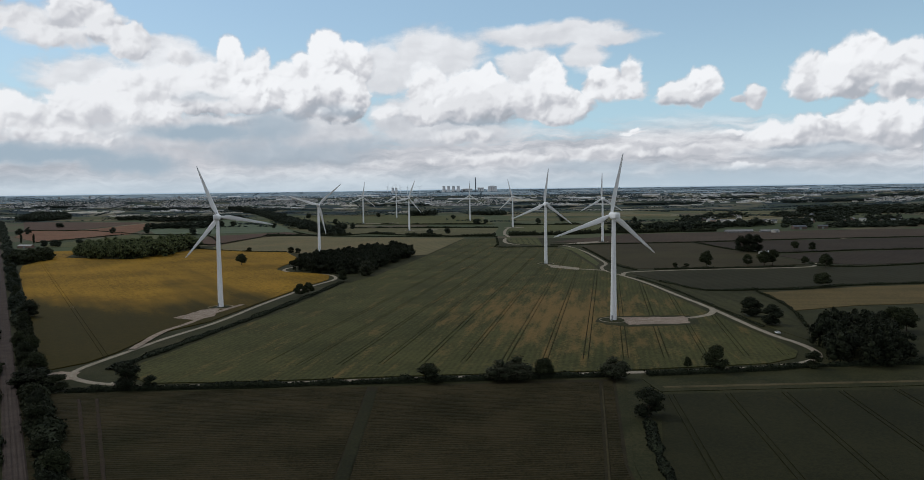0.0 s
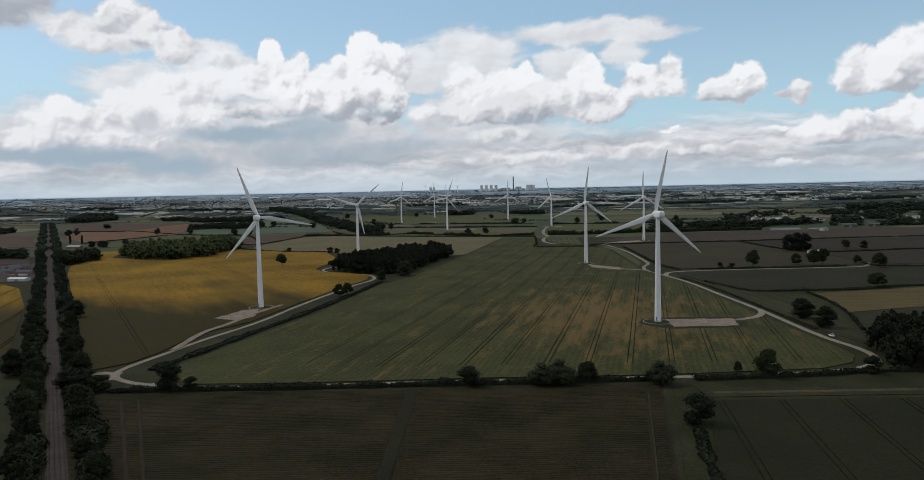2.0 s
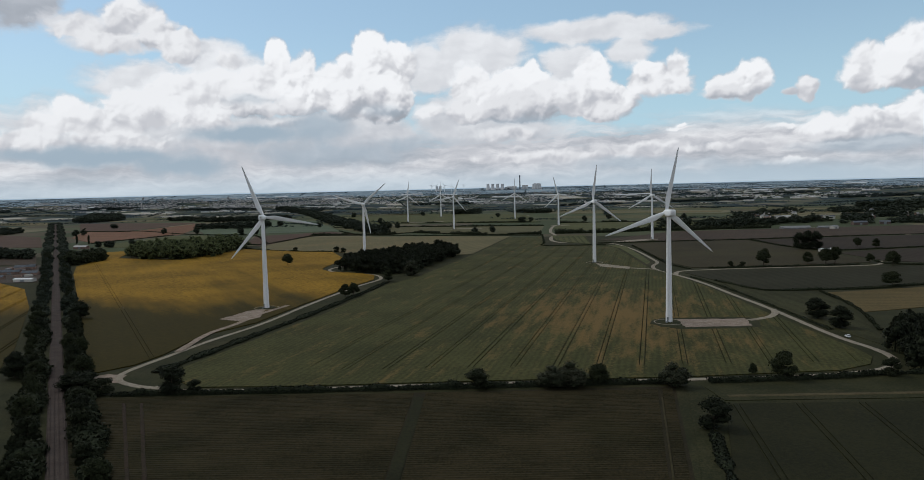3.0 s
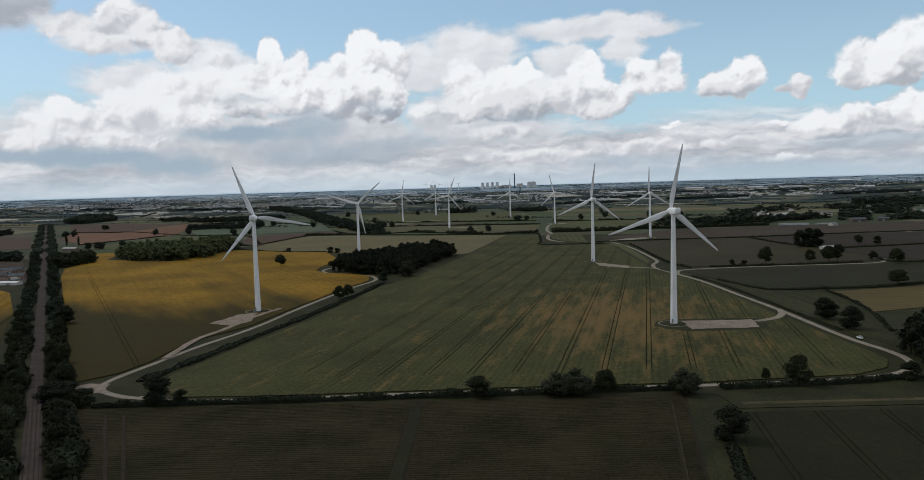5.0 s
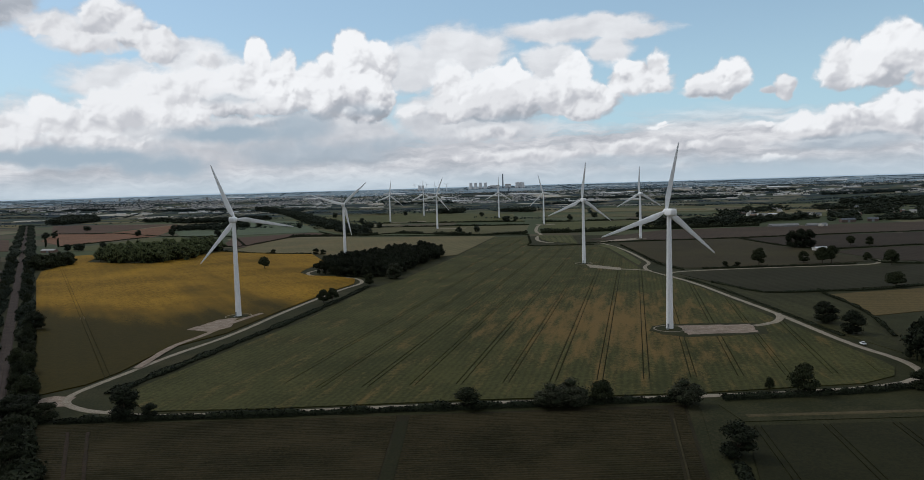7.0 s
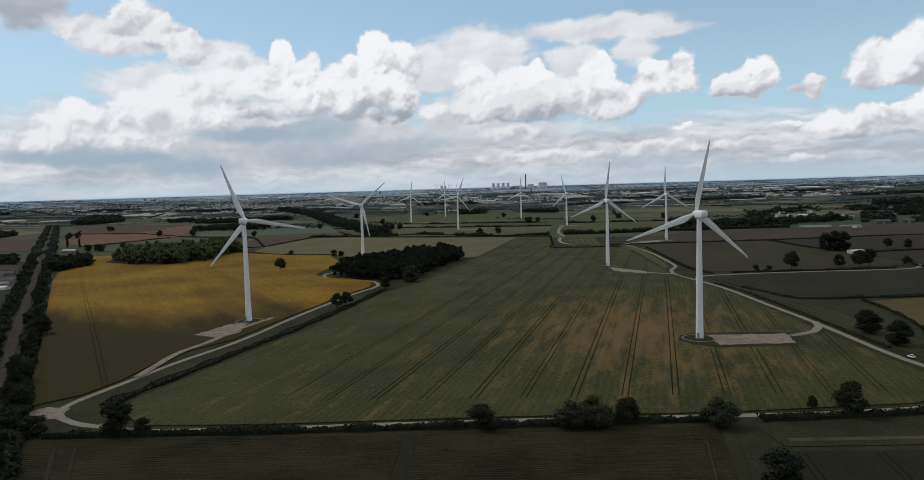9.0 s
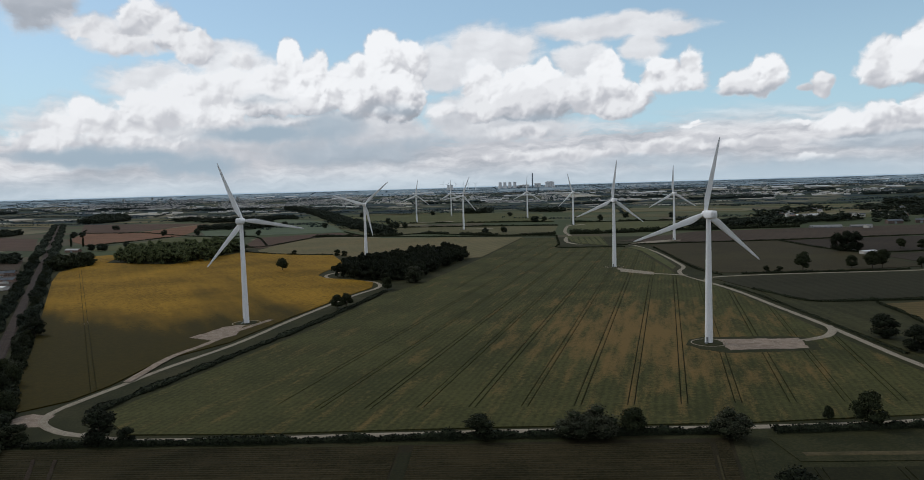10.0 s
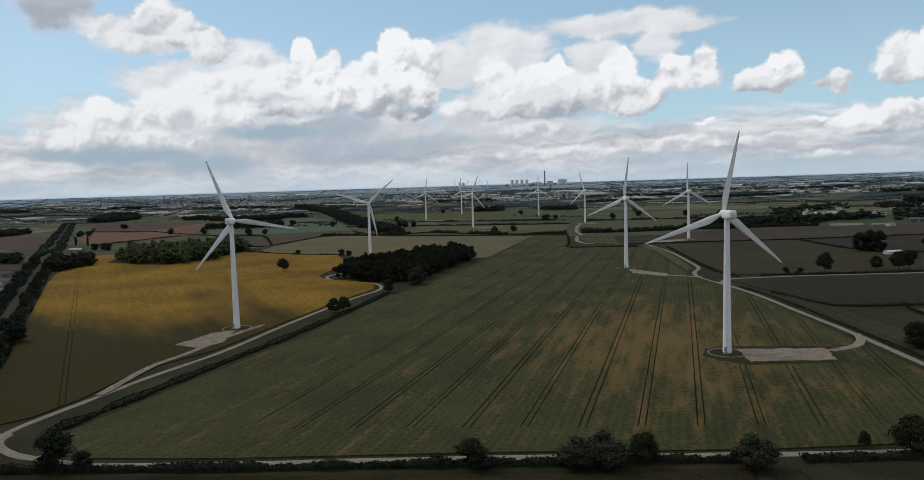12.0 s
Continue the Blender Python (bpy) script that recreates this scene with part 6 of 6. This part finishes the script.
river([(-2300, 3330), (-2180, 3290), (-2060, 3300), (-2000, 3360), (-2060, 3390), (-2170, 3345)], "pale river bend before the town")
river([(-1640, 4060), (-1500, 4080), (-1330, 4120), (-1340, 4150), (-1520, 4120), (-1650, 4090)], "pale reach of river behind the town")

# ---- parked car ----
def car(x, y, turn):
    top = new("car")
    top.matrix_basis = pose(x, y, rise(x, y) + 0.22, 0, 0, turn)
    secs = [(-2.1, 0.45, 0.75, 0.72), (-2.0, 0.35, 0.95, 0.82), (-0.9, 0.30, 1.0, 0.86), (0.8, 0.30, 0.98, 0.86), (1.9, 0.32, 0.85, 0.8), (2.1, 0.42, 0.7, 0.7)]
    v, f = [], []
    for px, z0, z1, w in secs:
        v += [(px, -w, z0), (px, -w, (z0 + z1) / 2), (px, -w * 0.93, z1), (px, w * 0.93, z1), (px, w, (z0 + z1) / 2), (px, w, z0)]
    for j in range(len(secs) - 1):
        f += [(j * 6 + (k + 1) % 6, j * 6 + k, (j + 1) * 6 + k, (j + 1) * 6 + (k + 1) % 6) for k in range(6)]
    f += [(0, 1, 2, 3, 4, 5), tuple(range(35, 29, -1))]
    body = new("body", mesh("body", v, f, M_CARPAINT))
    body.parent = top
    v, f = [], []
    for z, a, b, w in ((0.94, -1.75, 1.05, 0.78), (1.42, -1.35, 0.25, 0.62)):
        v += [(a, -w, z), (b, -w, z), (b, w, z), (a, w, z)]
    cab = new("window", mesh("window", v, [(0, 1, 5, 4), (1, 2, 6, 5), (2, 3, 7, 6), (3, 0, 4, 7)], M_GLASS))
    cab.parent = top
    roof = new("roof", mesh("roof", *box(-1.4, 0.3, -0.64, 0.64, 1.42, 1.48), M_CARPAINT))
    roof.parent = top
    for px in (-1.3, 1.3):
        for py in (-0.8, 0.8):
            w = new("wheel", mesh("wheel", *lathe([(0.05, -0.1), (0.3, -0.1), (0.32, 0), (0.3, 0.1), (0.05, 0.1)], 14, "y"), M_TYRE))
            w.parent = top
            w.matrix_basis = pose(px, py, 0.31)
    return tagged(top, "small white car parked beside the farm track", "car")


car(180.3, 424, 96)
